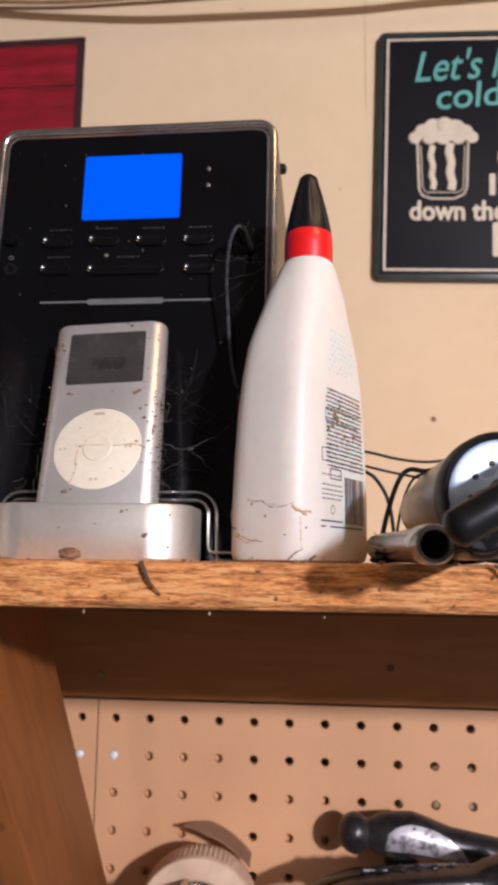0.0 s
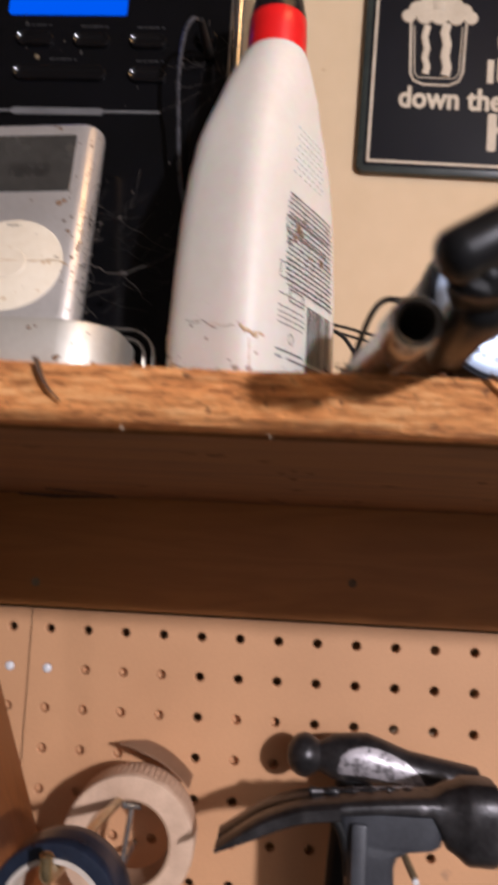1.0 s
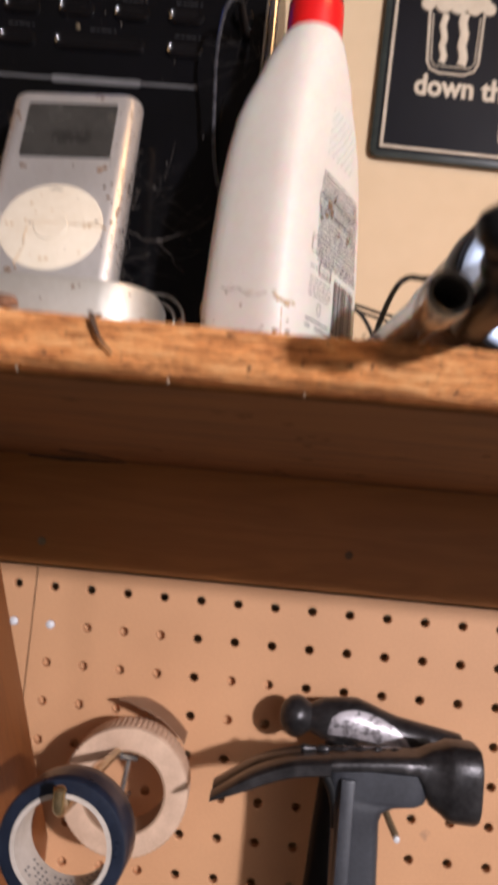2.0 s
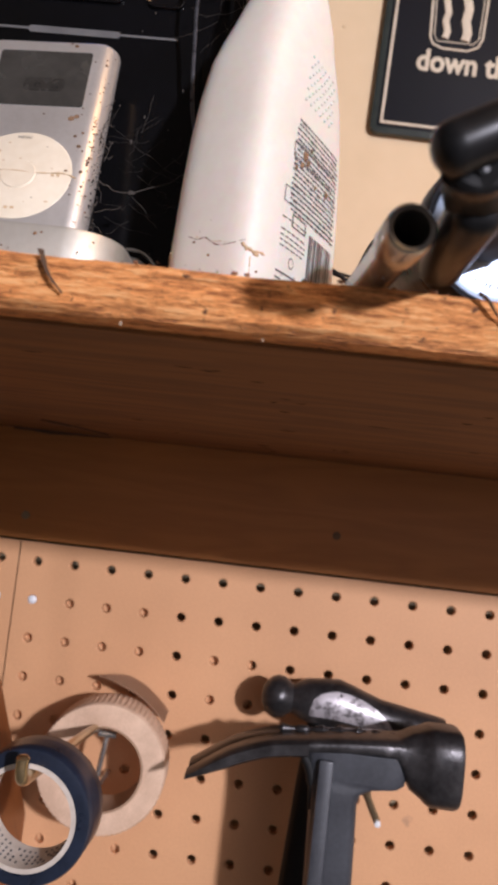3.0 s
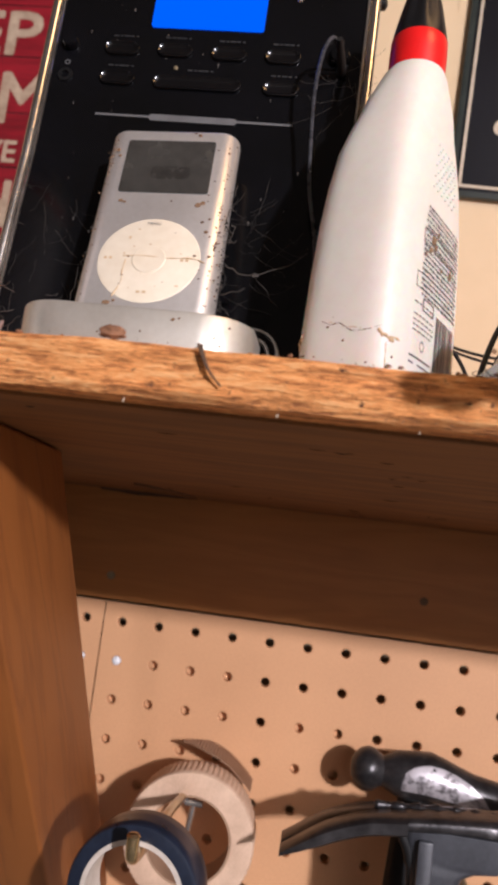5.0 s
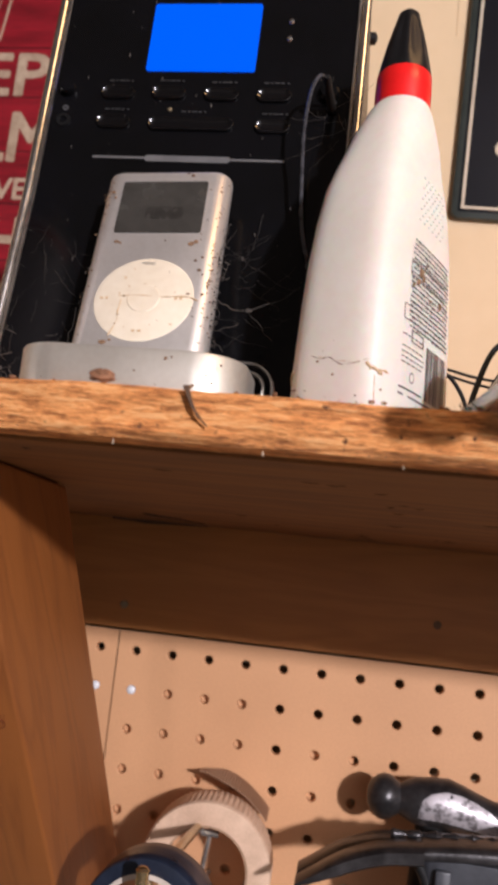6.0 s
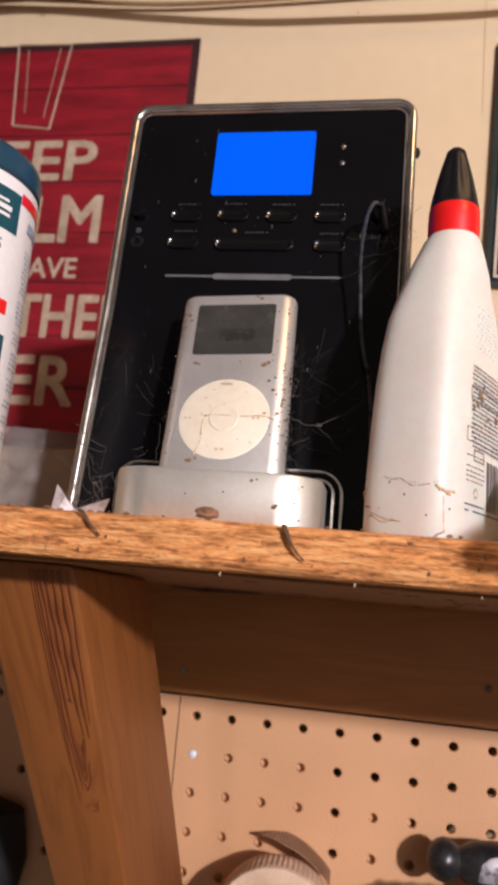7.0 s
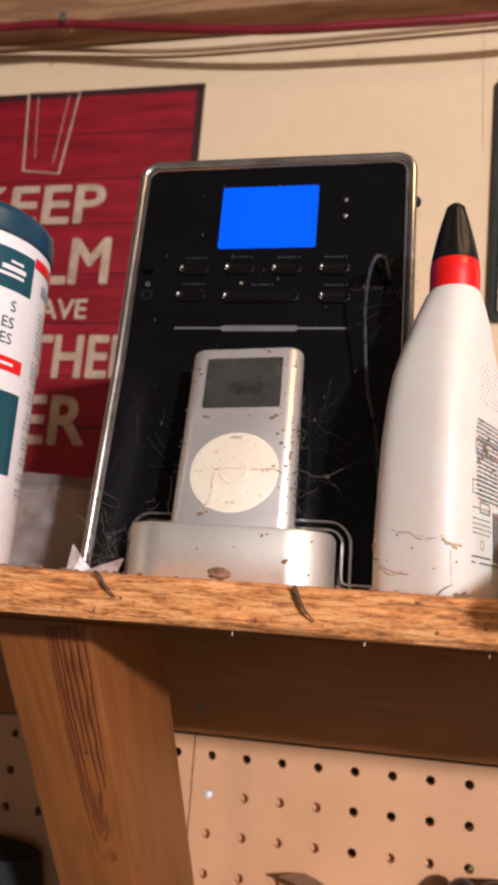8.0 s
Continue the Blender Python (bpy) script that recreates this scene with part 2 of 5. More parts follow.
CLEAR = material("clear_plastic", (0.6, 0.5, 0.38), (0.35, 0.26, 0.17), 0.15, scale=120, bump=0.3)

# ---- mesh helpers ----
bases = {}


def thing(name, x, y, z, label, category, group="", kind=""):
    ob = new(name)
    ob.location = (x, y, z)
    ob.empty_display_size = 0.02
    bases[ob] = Vector((x, y, z))
    return tagged(ob, label, category, group, kind)


def finish(name, bm, mat, smooth=True, at=Vector()):
    bmesh.ops.recalc_face_normals(bm, faces=bm.faces[:])
    me = bpy.data.meshes.new(name)
    for v in bm.verts:
        v.co -= at
    bm.to_mesh(me)
    bm.free()
    me.materials.append(mat)
    if smooth:
        me.polygons.foreach_set("use_smooth", [True] * len(me.polygons))
        me.set_sharp_from_angle(angle=radians(38))
    return me


def part(name, bm, mat, parent, label="", smooth=True):
    """Links a bmesh, given in world places, as one mesh under a thing or a part."""
    at = bases[parent]
    ob = new(name, finish(name, bm, mat, smooth, at))
    ob.parent = parent
    bases[ob] = at
    return tagged(ob, label)


def solo(name, bm, mat, label, category, at=(0, 0, 0), group="", kind="", smooth=True):
    """A thing of one mesh."""
    at = Vector(at)
    ob = new(name, finish(name, bm, mat, smooth, at))
    ob.location = at
    bases[ob] = at
    return tagged(ob, label, category, group, kind)


def B():
    return bmesh.new()


def box(bm, x0, x1, y0, y1, z0, z1, bev=0.0, seg=2, m=None):
    got = bmesh.ops.create_cube(bm, size=1.0)["verts"]
    for v in got:
        v.co = Vector(((x0 + x1) / 2 + v.co.x * (x1 - x0), (y0 + y1) / 2 + v.co.y * (y1 - y0), (z0 + z1) / 2 + v.co.z * (z1 - z0)))
    if m:
        bmesh.ops.transform(bm, matrix=m, verts=got)
    if bev:
        edges = list({e for v in got for e in v.link_edges})
        bmesh.ops.bevel(bm, geom=edges, offset=bev, segments=seg, profile=0.5, affect="EDGES")
    return bm


def loft(bm, rings, closed=True, caps=True):
    """Skins rings of points, each with the same count."""
    rows = [[bm.verts.new(p) for p in ring] for ring in rings]
    k = len(rows[0])
    for a, b in zip(rows, rows[1:]):
        for i in range(k if closed else k - 1):
            j = (i + 1) % k
            bm.faces.new((a[i], a[j], b[j], b[i]))
    if caps:
        bm.faces.new(rows[0])
        bm.faces.new(rows[-1])
    return bm


def sweep(bm, points, radius, n=8, caps=True, flat=1.0):
    """A tube along points; radius may be one number or one for each point."""
    pts = [Vector(p) for p in points]
    rad = radius if isinstance(radius, (list, tuple)) else [radius] * len(pts)
    up = Vector((0, 0, 1))
    rings = []
    side = None
    for i, p in enumerate(pts):
        d = (pts[min(i + 1, len(pts) - 1)] - pts[max(i - 1, 0)]).normalized()
        if side is None:
            side = d.cross(up if abs(d.z) < 0.9 else Vector((0, 1, 0))).normalized()
        side = (side - d * side.dot(d)).normalized()
        other = d.cross(side)
        rings.append([p + rad[i] * (math.cos(a) * side + flat * math.sin(a) * other) for a in (2 * math.pi * j / n for j in range(n))])
    return loft(bm, rings, True, caps)


def smooth_path(points, k=6):
    """Catmull-Rom through points."""
    p = [Vector(q) for q in points]
    p = [2 * p[0] - p[1]] + p + [2 * p[-1] - p[-2]]
    out = []
    for i in range(1, len(p) - 2):
        for j in range(k):
            t = j / k
            a, b, c, d = p[i - 1], p[i], p[i + 1], p[i + 2]
            out.append(0.5 * ((2 * b) + (c - a) * t + (2 * a - 5 * b + 4 * c - d) * t * t + (3 * b - a - 3 * c + d) * t ** 3))
    return out + [p[-2]]


def lathe(bm, profile, m, n=32, caps=True):
    """Turns a profile of (radius, height) about z, then places it by m."""
    return loft(bm, [[m @ Vector((r * math.cos(2 * math.pi * j / n), r * math.sin(2 * math.pi * j / n), h)) for j in range(n)] for r, h in profile], True, caps)


def ring_solid(bm, profile, m, n=48):
    """A closed profile of (radius, height) turned about z: rings and rolls with a hole."""
    rows = [[bm.verts.new(m @ Vector((r * math.cos(2 * math.pi * j / n), r * math.sin(2 * math.pi * j / n), h))) for j in range(n)] for r, h in profile]
    for a, b in zip(rows, rows[1:] + rows[:1]):
        for j in range(n):
            bm.faces.new((a[j], a[(j + 1) % n], b[(j + 1) % n], b[j]))
    return bm


def rounded(w, h, r, k=5):
    """Points of a rounded rectangle about the origin."""
    out = []
    for cx, cy, a0 in ((w / 2 - r, h / 2 - r, 0), (-w / 2 + r, h / 2 - r, 90), (-w / 2 + r, -h / 2 + r, 180), (w / 2 - r, -h / 2 + r, 270)):
        for j in range(k + 1):
            a = radians(a0 + 90 * j / k)
            out.append((cx + r * math.cos(a), cy + r * math.sin(a)))
    return out


def slab(bm, outline, depth, m, bev=0.0):
    """A flat outline given depth along local -z, with its front edge eased."""
    cx = sum(p[0] for p in outline) / len(outline)
    cy = sum(p[1] for p in outline) / len(outline)

    def ring(inset, z):
        out = []
        for x, y in outline:
            d = Vector((cx - x, cy - y))
            d = d.normalized() * inset if d.length > 1e-6 else d
            out.append(m @ Vector((x + d.x, y + d.y, z)))
        return out
    rings = [ring(0, -depth), ring(0, -bev), ring(bev * 0.4, -bev * 0.3), ring(bev, 0)] if bev else [ring(0, -depth), ring(0, 0)]
    return loft(bm, rings)


def facing(x, y, z, lean=0.0, spin=0.0):
    """A frame whose local x is right, y up and z towards the viewer; lean tips its top back."""
    return pose(x, y, z, 90 - lean, 0, 0) @ pose(0, 0, 0, 0, 0, spin)


def blob(bm, c, size, seed, k=2):
    """A small uneven lump."""
    got = bmesh.ops.create_icosphere(bm, subdivisions=k, radius=1.0)["verts"]
    for v in got:
        f = 1 + 0.45 * noise.noise(v.co * 1.7 + Vector((seed * 3.1, seed, 0)))
        v.co = Vector(c) + Vector((v.co.x * size[0] * f, v.co.y * size[1] * f, v.co.z * size[2] * f))
    return bm


def letters(body, cap, m, width=None, bold=0.0, shear=0.0, align="LEFT", heavy=0.0):
    """Letters as a bmesh: cap height in metres, placed by m, fitted to a width where one is given."""
    cu = bpy.data.curves.new("letters", "FONT")
    cu.body, cu.size, cu.offset, cu.extrude, cu.shear, cu.align_x = body, 1.0, bold, 0.0, shear, align
    cu.resolution_u = 3
    ob = bpy.data.objects.new("letters", cu)
    scene.collection.objects.link(ob)
    me = bpy.data.meshes.new_from_object(ob.evaluated_get(bpy.context.evaluated_depsgraph_get()))
    bm = bmesh.new()
    bm.from_mesh(me)
    bpy.data.objects.remove(ob)
    bpy.data.curves.remove(cu)
    bpy.data.meshes.remove(me)
    xs = [v.co.x for v in bm.verts]
    k = cap / 0.72
    kx = width / (max(xs) - min(xs)) if width else k
    x0 = {"LEFT": min(xs), "RIGHT": max(xs), "CENTER": (max(xs) + min(xs)) / 2}[align]
    for v in bm.verts:
        v.co = Vector(((v.co.x - x0) * kx, v.co.y * k, 0))
    if heavy:
        first = bm.copy()
        me = bpy.data.meshes.new("layer")
        first.to_mesh(me)
        first.free()
        for i in range(8):
            a = math.pi * i / 4
            old = set(bm.verts)
            bm.from_mesh(me)
            for v in bm.verts:
                if v not in old:
                    v.co += Vector((heavy * cap * math.cos(a), heavy * cap * math.sin(a), -0.00003 * (i + 1)))
        bpy.data.meshes.remove(me)
    bmesh.ops.transform(bm, matrix=m, verts=bm.verts[:])
    return bm


# ---- structure ----
WALL_Y, PEG_Y, TOP, LOW, FRONT = 0.637, 0.5545, 1.6130, 1.5983, 0.2275


def plain(name, x0, x1, y0, y1, z0, z1, mat, bev=0.0):
    return solo(name, box(B(), x0, x1, y0, y1, z0, z1, bev), mat, "", "", kind="structure", smooth=False)


plain("wall_north", -2.1, 2.1, WALL_Y, 0.74, 0, 2.42, WALL)
# added room shell out of view: dark sides, floor and ceiling limit the ambient light
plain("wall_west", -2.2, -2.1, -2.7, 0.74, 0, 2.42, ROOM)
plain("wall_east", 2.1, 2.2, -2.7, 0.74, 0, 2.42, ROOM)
# unseen wall with an opening made up for the cool fill lamp
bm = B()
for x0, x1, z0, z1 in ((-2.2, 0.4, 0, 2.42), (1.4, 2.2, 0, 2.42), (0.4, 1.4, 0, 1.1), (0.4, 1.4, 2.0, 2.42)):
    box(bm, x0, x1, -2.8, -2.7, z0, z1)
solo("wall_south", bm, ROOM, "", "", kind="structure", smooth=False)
plain("floor", -2.2, 2.2, -2.8, 0.74, -0.1, 0, DARK_FLOOR)
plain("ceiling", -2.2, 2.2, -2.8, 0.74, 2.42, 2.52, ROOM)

# bulb that lights the bench
bulb = thing("ceiling_bulb_holder", 1.22, -1.72, 2.42, "white bulb holder under the workshop ceiling", "lamp")
part("cup", lathe(B(), [(0.05, 0.0), (0.05, -0.02), (0.03, -0.05), (0.022, -0.14)], pose(1.22, -1.72, 2.415), 24), WHITE, bulb)
part("cord", sweep(B(), [(1.22, -1.72, 2.28), (1.22, -1.72, 2.19)], 0.004), RUBBER, bulb)

# beam along the top of the wall
beam = solo("trim", box(B(), -2.0, 2.0, 0.60, WALL_Y - 0.002, 2.172, 2.41, 0.004), BEAM, "", "", kind="structure")


# ---- the shelf ----
def shelf_board():
    bm = B()
    rings = []
    count = 520
    for i in range(count + 1):
        x = -0.95 + 1.9 * i / count
        chip = noise.noise(Vector((x * 22, 3.3, 0)))
        low = noise.noise(Vector((x * 30, 9.1, 0)))
        ring = [(x, 0.632, TOP), (x, 0.30, TOP), (x, FRONT + 0.006, TOP + 0.0003 * chip)]
        for k in range(8):
            f = k / 7
            z = TOP - 0.0008 + 0.0009 * chip - f * (TOP - LOW - 0.0008 + 0.0009 * chip + 0.0007 * low)
            y = FRONT + 0.0014 * noise.noise(Vector((x * 26, z * 420, 1.0))) + 0.0007 * noise.noise(Vector((x * 110, z * 1100, 5.0)))
            if k in (0, 7):
                y += 0.0012
            ring.append((x, y, z))
        ring += [(x, FRONT + 0.006, LOW - 0.0005), (x, 0.45, LOW - 0.0065), (x, 0.632, LOW - 0.0105)]
        rings.append(ring)
    loft(bm, rings)
    return bm


shelf = solo("shelf", shelf_board(), EDGE, "rough-edged orange-brown wooden board shelf, worn and stained, on a diagonal brace", "shelf", at=(0, 0.42, LOW))
# thin sheet under the board with the under-shelf shade in its colour
part("underside", box(B(), -0.94, 0.94, FRONT + 0.010, 0.552, LOW - 0.0012, LOW - 0.0002, m=Matrix.Translation((0, 0.22, LOW)) @ pose(0, 0, 0, -1.55, 0, 0) @ Matrix.Translation((0, -0.22, -LOW))), UNDER, shelf, "underside sheet, coloured dark for the shade under the shelf", smooth=False)

bm = B()
for x0, x1, z, t in ((-0.0466, -0.0408, 1.6065, 0), (-0.1105, -0.1040, 1.6095, 1), (0.0615, 0.0675, 1.609, 2)):
    sweep(bm, smooth_path([(x0 - 0.001, FRONT - 0.0012, 1.6128), (x0 + 0.001, FRONT - 0.0020, z + 0.002), ((x0 + x1) / 2, FRONT - 0.0021, z - 0.001), (x1, FRONT - 0.0016, z - 0.004)], 4), [0.00125 - 0.00007 * i - 0.0002 * (i % 3 == 1) for i in range(13)], 6, flat=0.5)
solo("dirt_strand", bm, BARK, "dark shreds of dirt stuck to the shelf edge", "dirt", at=(0, FRONT, 1.61), kind="stuff")
rnd = random.Random(4)
bm = B()
for i in range(90):
    x = rnd.uniform(-0.2, 0.13)
    s = rnd.uniform(0.00008, 0.00024)
    blob(bm, (x, FRONT - 0.0008, rnd.choice((1.6120, 1.6127, 1.5990, 1.5985))), (s * rnd.uniform(0.8, 1.6), s * 0.8, s), i, 1)
solo("sawdust", bm, CRUMB, "brown specks and splinters along the shelf edge", "sawdust", at=(0, FRONT, 1.61), kind="stuff")
solo("wood_crumb", blob(B(), (-0.0722, 0.2305, 1.6150), (0.0036, 0.0018, 0.0019), 7, 3), CRUMB, "small brown crumb of wood on the shelf edge", "crumb", at=(-0.0722, 0.2305, 1.6135))

rnd = random.Random(77)
bm = B()
for i in range(34):
    x = rnd.choice((rnd.gauss(-0.125, 0.012), rnd.gauss(-0.125, 0.012), rnd.uniform(-0.10, 0.06)))
    r = rnd.uniform(0.0002, 0.0008)
    blob(bm, (x, rnd.uniform(0.2290, 0.2360), TOP + 0.4 * r), (r * rnd.uniform(0.9, 1.9), r, r * 0.8), i + 40, 1)
solo("crumbs", bm, CRUMB, "brown crumbs and grit scattered along the shelf front", "crumbs", at=(-0.1, 0.232, TOP), kind="stuff")
bm = B()
sweep(bm, [(-0.168, 0.5515, 1.5890), (-0.155, 0.5515, 1.5884), (-0.143, 0.5515, 1.5872), (-0.125, 0.5518, 1.5876), (-0.10, 0.552, 1.5880)], [0.0022, 0.0020, 0.0016, 0.0010, 0.0004], 6)
part("crack", bm, BARK, shelf, "dark split where board meets rail")
bm = B()
rnd = random.Random(61)
for i in range(30):
    x, y = rnd.uniform(-0.12, 0.16), rnd.uniform(0.235, 0.545)
    z = LOW - 0.0012 - 0.02706 * (y - 0.22)
    w = rnd.uniform(0.001, 0.0045)
    sweep(bm, [(x - w, y, z), (x, y + rnd.gauss(0, 0.0005), z), (x + w, y + rnd.gauss(0, 0.001), z)], [0.0001, rnd.uniform(0.0002, 0.0005), 0.0001], 5)
sweep(bm, smooth_path([(-0.126, 0.480, LOW - 0.0083), (-0.112, 0.500, LOW - 0.0089), (-0.098, 0.530, LOW - 0.0096)], 5), [0.0012] * 5 + [0.0007] * 6, 6)
tagged(part("fleck", bm, BARK, shelf), "dark flecks in the shade-coloured underside", kind="stuff")
for x, z in ((-0.066, 1.5970), (0.0095, 1.5966), (-0.026, 1.5970)):
    solo("splinter", blob(B(), (x, FRONT + 0.001, z), (0.0003, 0.0003, 0.0007), x * 900, 1), CREAM, "tiny pale splinter hanging under the shelf edge", "splinter", at=(x, FRONT, z + 0.001), group="splinters")

# the brace: a 38 mm board sloping back to the pegboard
NY, NZ, F0, F1 = 0.786, 0.618, 1.1894, 1.2603


def brace_board():
    bm = B()
    at_z = lambda f, z: ((f - NZ * z) / NY, z)
    at_y = lambda f, y: (y, (f - NY * y) / NZ)
    outline = [at_z(F0, 1.5958), at_y(F0, 0.5525), at_y(F1, 0.5525), at_z(F1, 1.5928)]
    a = [bm.verts.new((-0.1255, y, z)) for y, z in outline]
    b = [bm.verts.new((-0.1635, y, z)) for y, z in outline]
    bm.faces.new(a), bm.faces.new(b)
    for i in range(4):
        bm.faces.new((a[i], a[(i + 1) % 4], b[(i + 1) % 4], b[i]))
    bmesh.ops.bevel(bm, geom=bm.edges[:], offset=0.0018, segments=3, profile=0.5, affect="EDGES")
    return bm


solo("shelf_brace", brace_board(), BRACE, "diagonal knotty pine brace under the shelf", "brace", at=(-0.145, 0.30, 1.54))

brace = bpy.data.objects["shelf_brace"]
BF = Matrix(((-1, 0, 0, -0.1255), (0, 0.618, -0.786, 0.2584), (0, -0.786, -0.618, 1.5958), (0, 0, 0, 1)))


def on_brace(u, v, out=0.0):
    """A place on the brace's front: u across from its edge, v down its length."""
    return BF @ Vector((u, v, out))


bm = B()
for k, r in enumerate((0.0009, 0.0019, 0.0031)):
    ring = [on_brace(0.0090 + (1 + 0.2 * math.sin(3 * a + k)) * r * math.cos(a), 0.1265 + 1.6 * r * math.sin(a + 0.25), 0.00003) for a in (2 * math.pi * i / 22 for i in range(20 - 3 * k))]
    sweep(bm, ring, [0.00010 + 0.00010 * (1 + math.sin(i * 0.8 + k)) for i in range(len(ring))], 5, caps=False)
part("knot", bm, GRAIN, brace, "swirled brown knot")
rnd = random.Random(31)
GRAINS = ((0.0020, 0.0030, 0.0036, 0.078, 0.55), (0.0048, 0.0052, 0.0050, 0.086, 1.0), (0.0078, 0.0078, 0.0074, 0.084, 1.0), (0.0105, 0.0102, 0.0098, 0.068, 0.9), (0.0127, 0.0122, 0.0118, 0.104, 0.75), (0.0143, 0.0140, 0.0122, 0.118, 0.6), (0.0154, 0.0152, 0.0136, 0.126, 0.45), (0.0166, 0.0161, 0.0146, 0.128, 0.4))
for u0, u1, u2, end, w in GRAINS:
    knots = []
    for k in range(9):
        f = k / 8
        u = (u0 * (1 - f) + u1 * f) if f < 0.5 else u1 + (u2 - u1) * (2 * f - 1) ** 2 + (u0 - u1) * (0.5 - abs(f - 0.5)) * 0.4
        knots.append(on_brace(u + rnd.gauss(0, 0.00009), 0.003 + (end - 0.003) * f, 0.00002))
    pts = smooth_path(knots, 4)
    part("grain_line", sweep(B(), pts, [w * (0.00030 + 0.00070 * math.sin(math.pi * min(1, 0.25 + 0.75 * i / (len(pts) - 1))) * (0.8 + 0.3 * math.sin(i * 0.7 + w * 9))) for i in range(len(pts))], 5), GRAIN, brace)
for k, (half, apex, top) in enumerate(((0.0024, 0.1120, 0.0840), (0.0017, 0.1062, 0.0870), (0.0010, 0.1010, 0.0900), (0.0032, 0.1180, 0.1000))):
    arch = [on_brace(0.0098 + half * v + 0.0004 * math.sin(9 * v + k), apex - (apex - top) * abs(v) ** 1.6, 0.00002) for v in (-1, -0.8, -0.55, -0.3, 0, 0.3, 0.55, 0.8, 1)]
    part("grain_line", sweep(B(), smooth_path(arch, 4), [0.00022 + 0.00022 * math.sin(math.pi * i / 32) for i in range(33)], 5), GRAIN, brace)
part("nail_hole", lathe(B(), [(0.0001, 0.0004), (0.0007, 0.0003), (0.0009, -0.0004)], BF @ Matrix.Translation((0.0104, 0.0660, 0.0)), 10), BARK, brace)

# rail under the shelf
rail = solo("wall_rail", box(B(), -0.95, 0.95, 0.5541, 0.572, 1.5135, 1.5883, 0.0001), RAIL, "dark stained pine rail above the pegboard", "rail", at=(0, 0.56, 1.55))
part("knot", lathe(B(), [(0.0001, 0.0005), (0.0022, 0.0004), (0.0028, 0)], facing(0.0585, 0.5541, 1.5393), 12), DIRT, rail)
part("screw", lathe(B(), [(0.0004, 0.0010), (0.0024, 0.0008), (0.0029, 0)], facing(-0.1530, 0.5541, 1.5292), 12), BRASSY, rail)


# ---- pegboard ----
PITCH_Z = 0.02568


def pegboard(x0, x1, cols, rows, z1, z0):
    """Hardboard with a real hole at each crossing of cols and rows."""
    P, R, N, back = 0.0254, 0.0031, 12, PEG_Y + 0.0055
    bm = B()
    cells = {}

    def vert(x, y, z):
        key = (round(x, 5), round(y, 5), round(z, 5))
        if key not in cells:
            cells[key] = bm.verts.new((x, y, z))
        return cells[key]

    xs, zs = [c - P / 2 for c in cols] + [cols[-1] + P / 2], [r + P / 2 for r in rows] + [rows[-1] - P / 2]
    for c in cols:
        for r in rows:
            square = []
            for k in range(N):
                a = 2 * math.pi * k / N + math.pi / 4
                dx, dz = math.cos(a), math.sin(a)
                f = (P / 2) / max(abs(dx), abs(dz))
                square.append((min(max(c + dx * f, x0), x1), min(r + dz * f * PITCH_Z / P, z1)))
            hole = [(c + R * math.cos(2 * math.pi * k / N + math.pi / 4), r + R * math.sin(2 * math.pi * k / N + math.pi / 4)) for k in range(N)]
            inner = [vert(x, PEG_Y + 0.0004, z) for x, z in hole]
            lip = [vert(c + (x - c) * 1.18, PEG_Y, r + (z - r) * 1.18) for x, z in hole]
            deep = [vert(x, back, z) for x, z in hole]
            outer = [vert(x, PEG_Y, z) for x, z in square]
            for k in range(N):
                j = (k + 1) % N
                for quad in ((outer[k], outer[j], lip[j], lip[k]), (lip[k], lip[j], inner[j], inner[k]), (inner[k], inner[j], deep[j], deep[k])):
                    if len(set(quad)) == 4:
                        bm.faces.new(quad)
                    elif len(set(quad)) == 3:
                        bm.faces.new(list(dict.fromkeys(quad)))
    zl = rows[-1] - PITCH_Z / 2
    a = [bm.verts.new(p) for p in ((x0, PEG_Y, zl), (x1, PEG_Y, zl), (x1, PEG_Y, z0), (x0, PEG_Y, z0))]
    bm.faces.new(a)
    if x1 > cols[-1] + P:
        xr = cols[-1] + P / 2
        bm.faces.new([bm.verts.new(p) for p in ((xr, PEG_Y, zl), (x1, PEG_Y, zl), (x1, PEG_Y, z1), (xr, PEG_Y, z1))])
    return bm


PX, PZ = -0.1408, 1.499
cols_a = [PX + 0.0254 * k for k in range(-10, 0)]
cols_b = [PX + 0.0254 * k for k in range(0, 17)]
rows_p = [PZ - PITCH_Z * k for k in range(0, 10)]
SEAM = -0.1535
for name, x0, x1, cc in (("pegboard", cols_a[0] - 0.0127, SEAM - 0.0006, cols_a), ("pegboard", SEAM + 0.0002, cols_b[-1] + 0.0127, cols_b)):
    solo(name, pegboard(x0, x1, cc, rows_p, 1.5165, 0.95), PEG, "tan hardboard pegboard panel with rows of round holes", "pegboard", at=(x0, PEG_Y, 0.95), group="pegboard panels", smooth=False)
# battens behind the boards, to which they are nailed
plain("trim", -0.215, -0.055, PEG_Y + 0.0065, WALL_Y - 0.003, 0.9, 1.487, PEG)
plain("trim", -0.026, 0.012, PEG_Y + 0.0065, WALL_Y - 0.003, 1.405, 1.455, PEG)
plain("trim", 0.29, 0.33, PEG_Y + 0.0065, WALL_Y - 0.003, 0.9, 1.51, PEG)
plain("trim", -0.42, -0.40, PEG_Y + 0.0065, WALL_Y - 0.003, 0.9, 1.51, PEG)
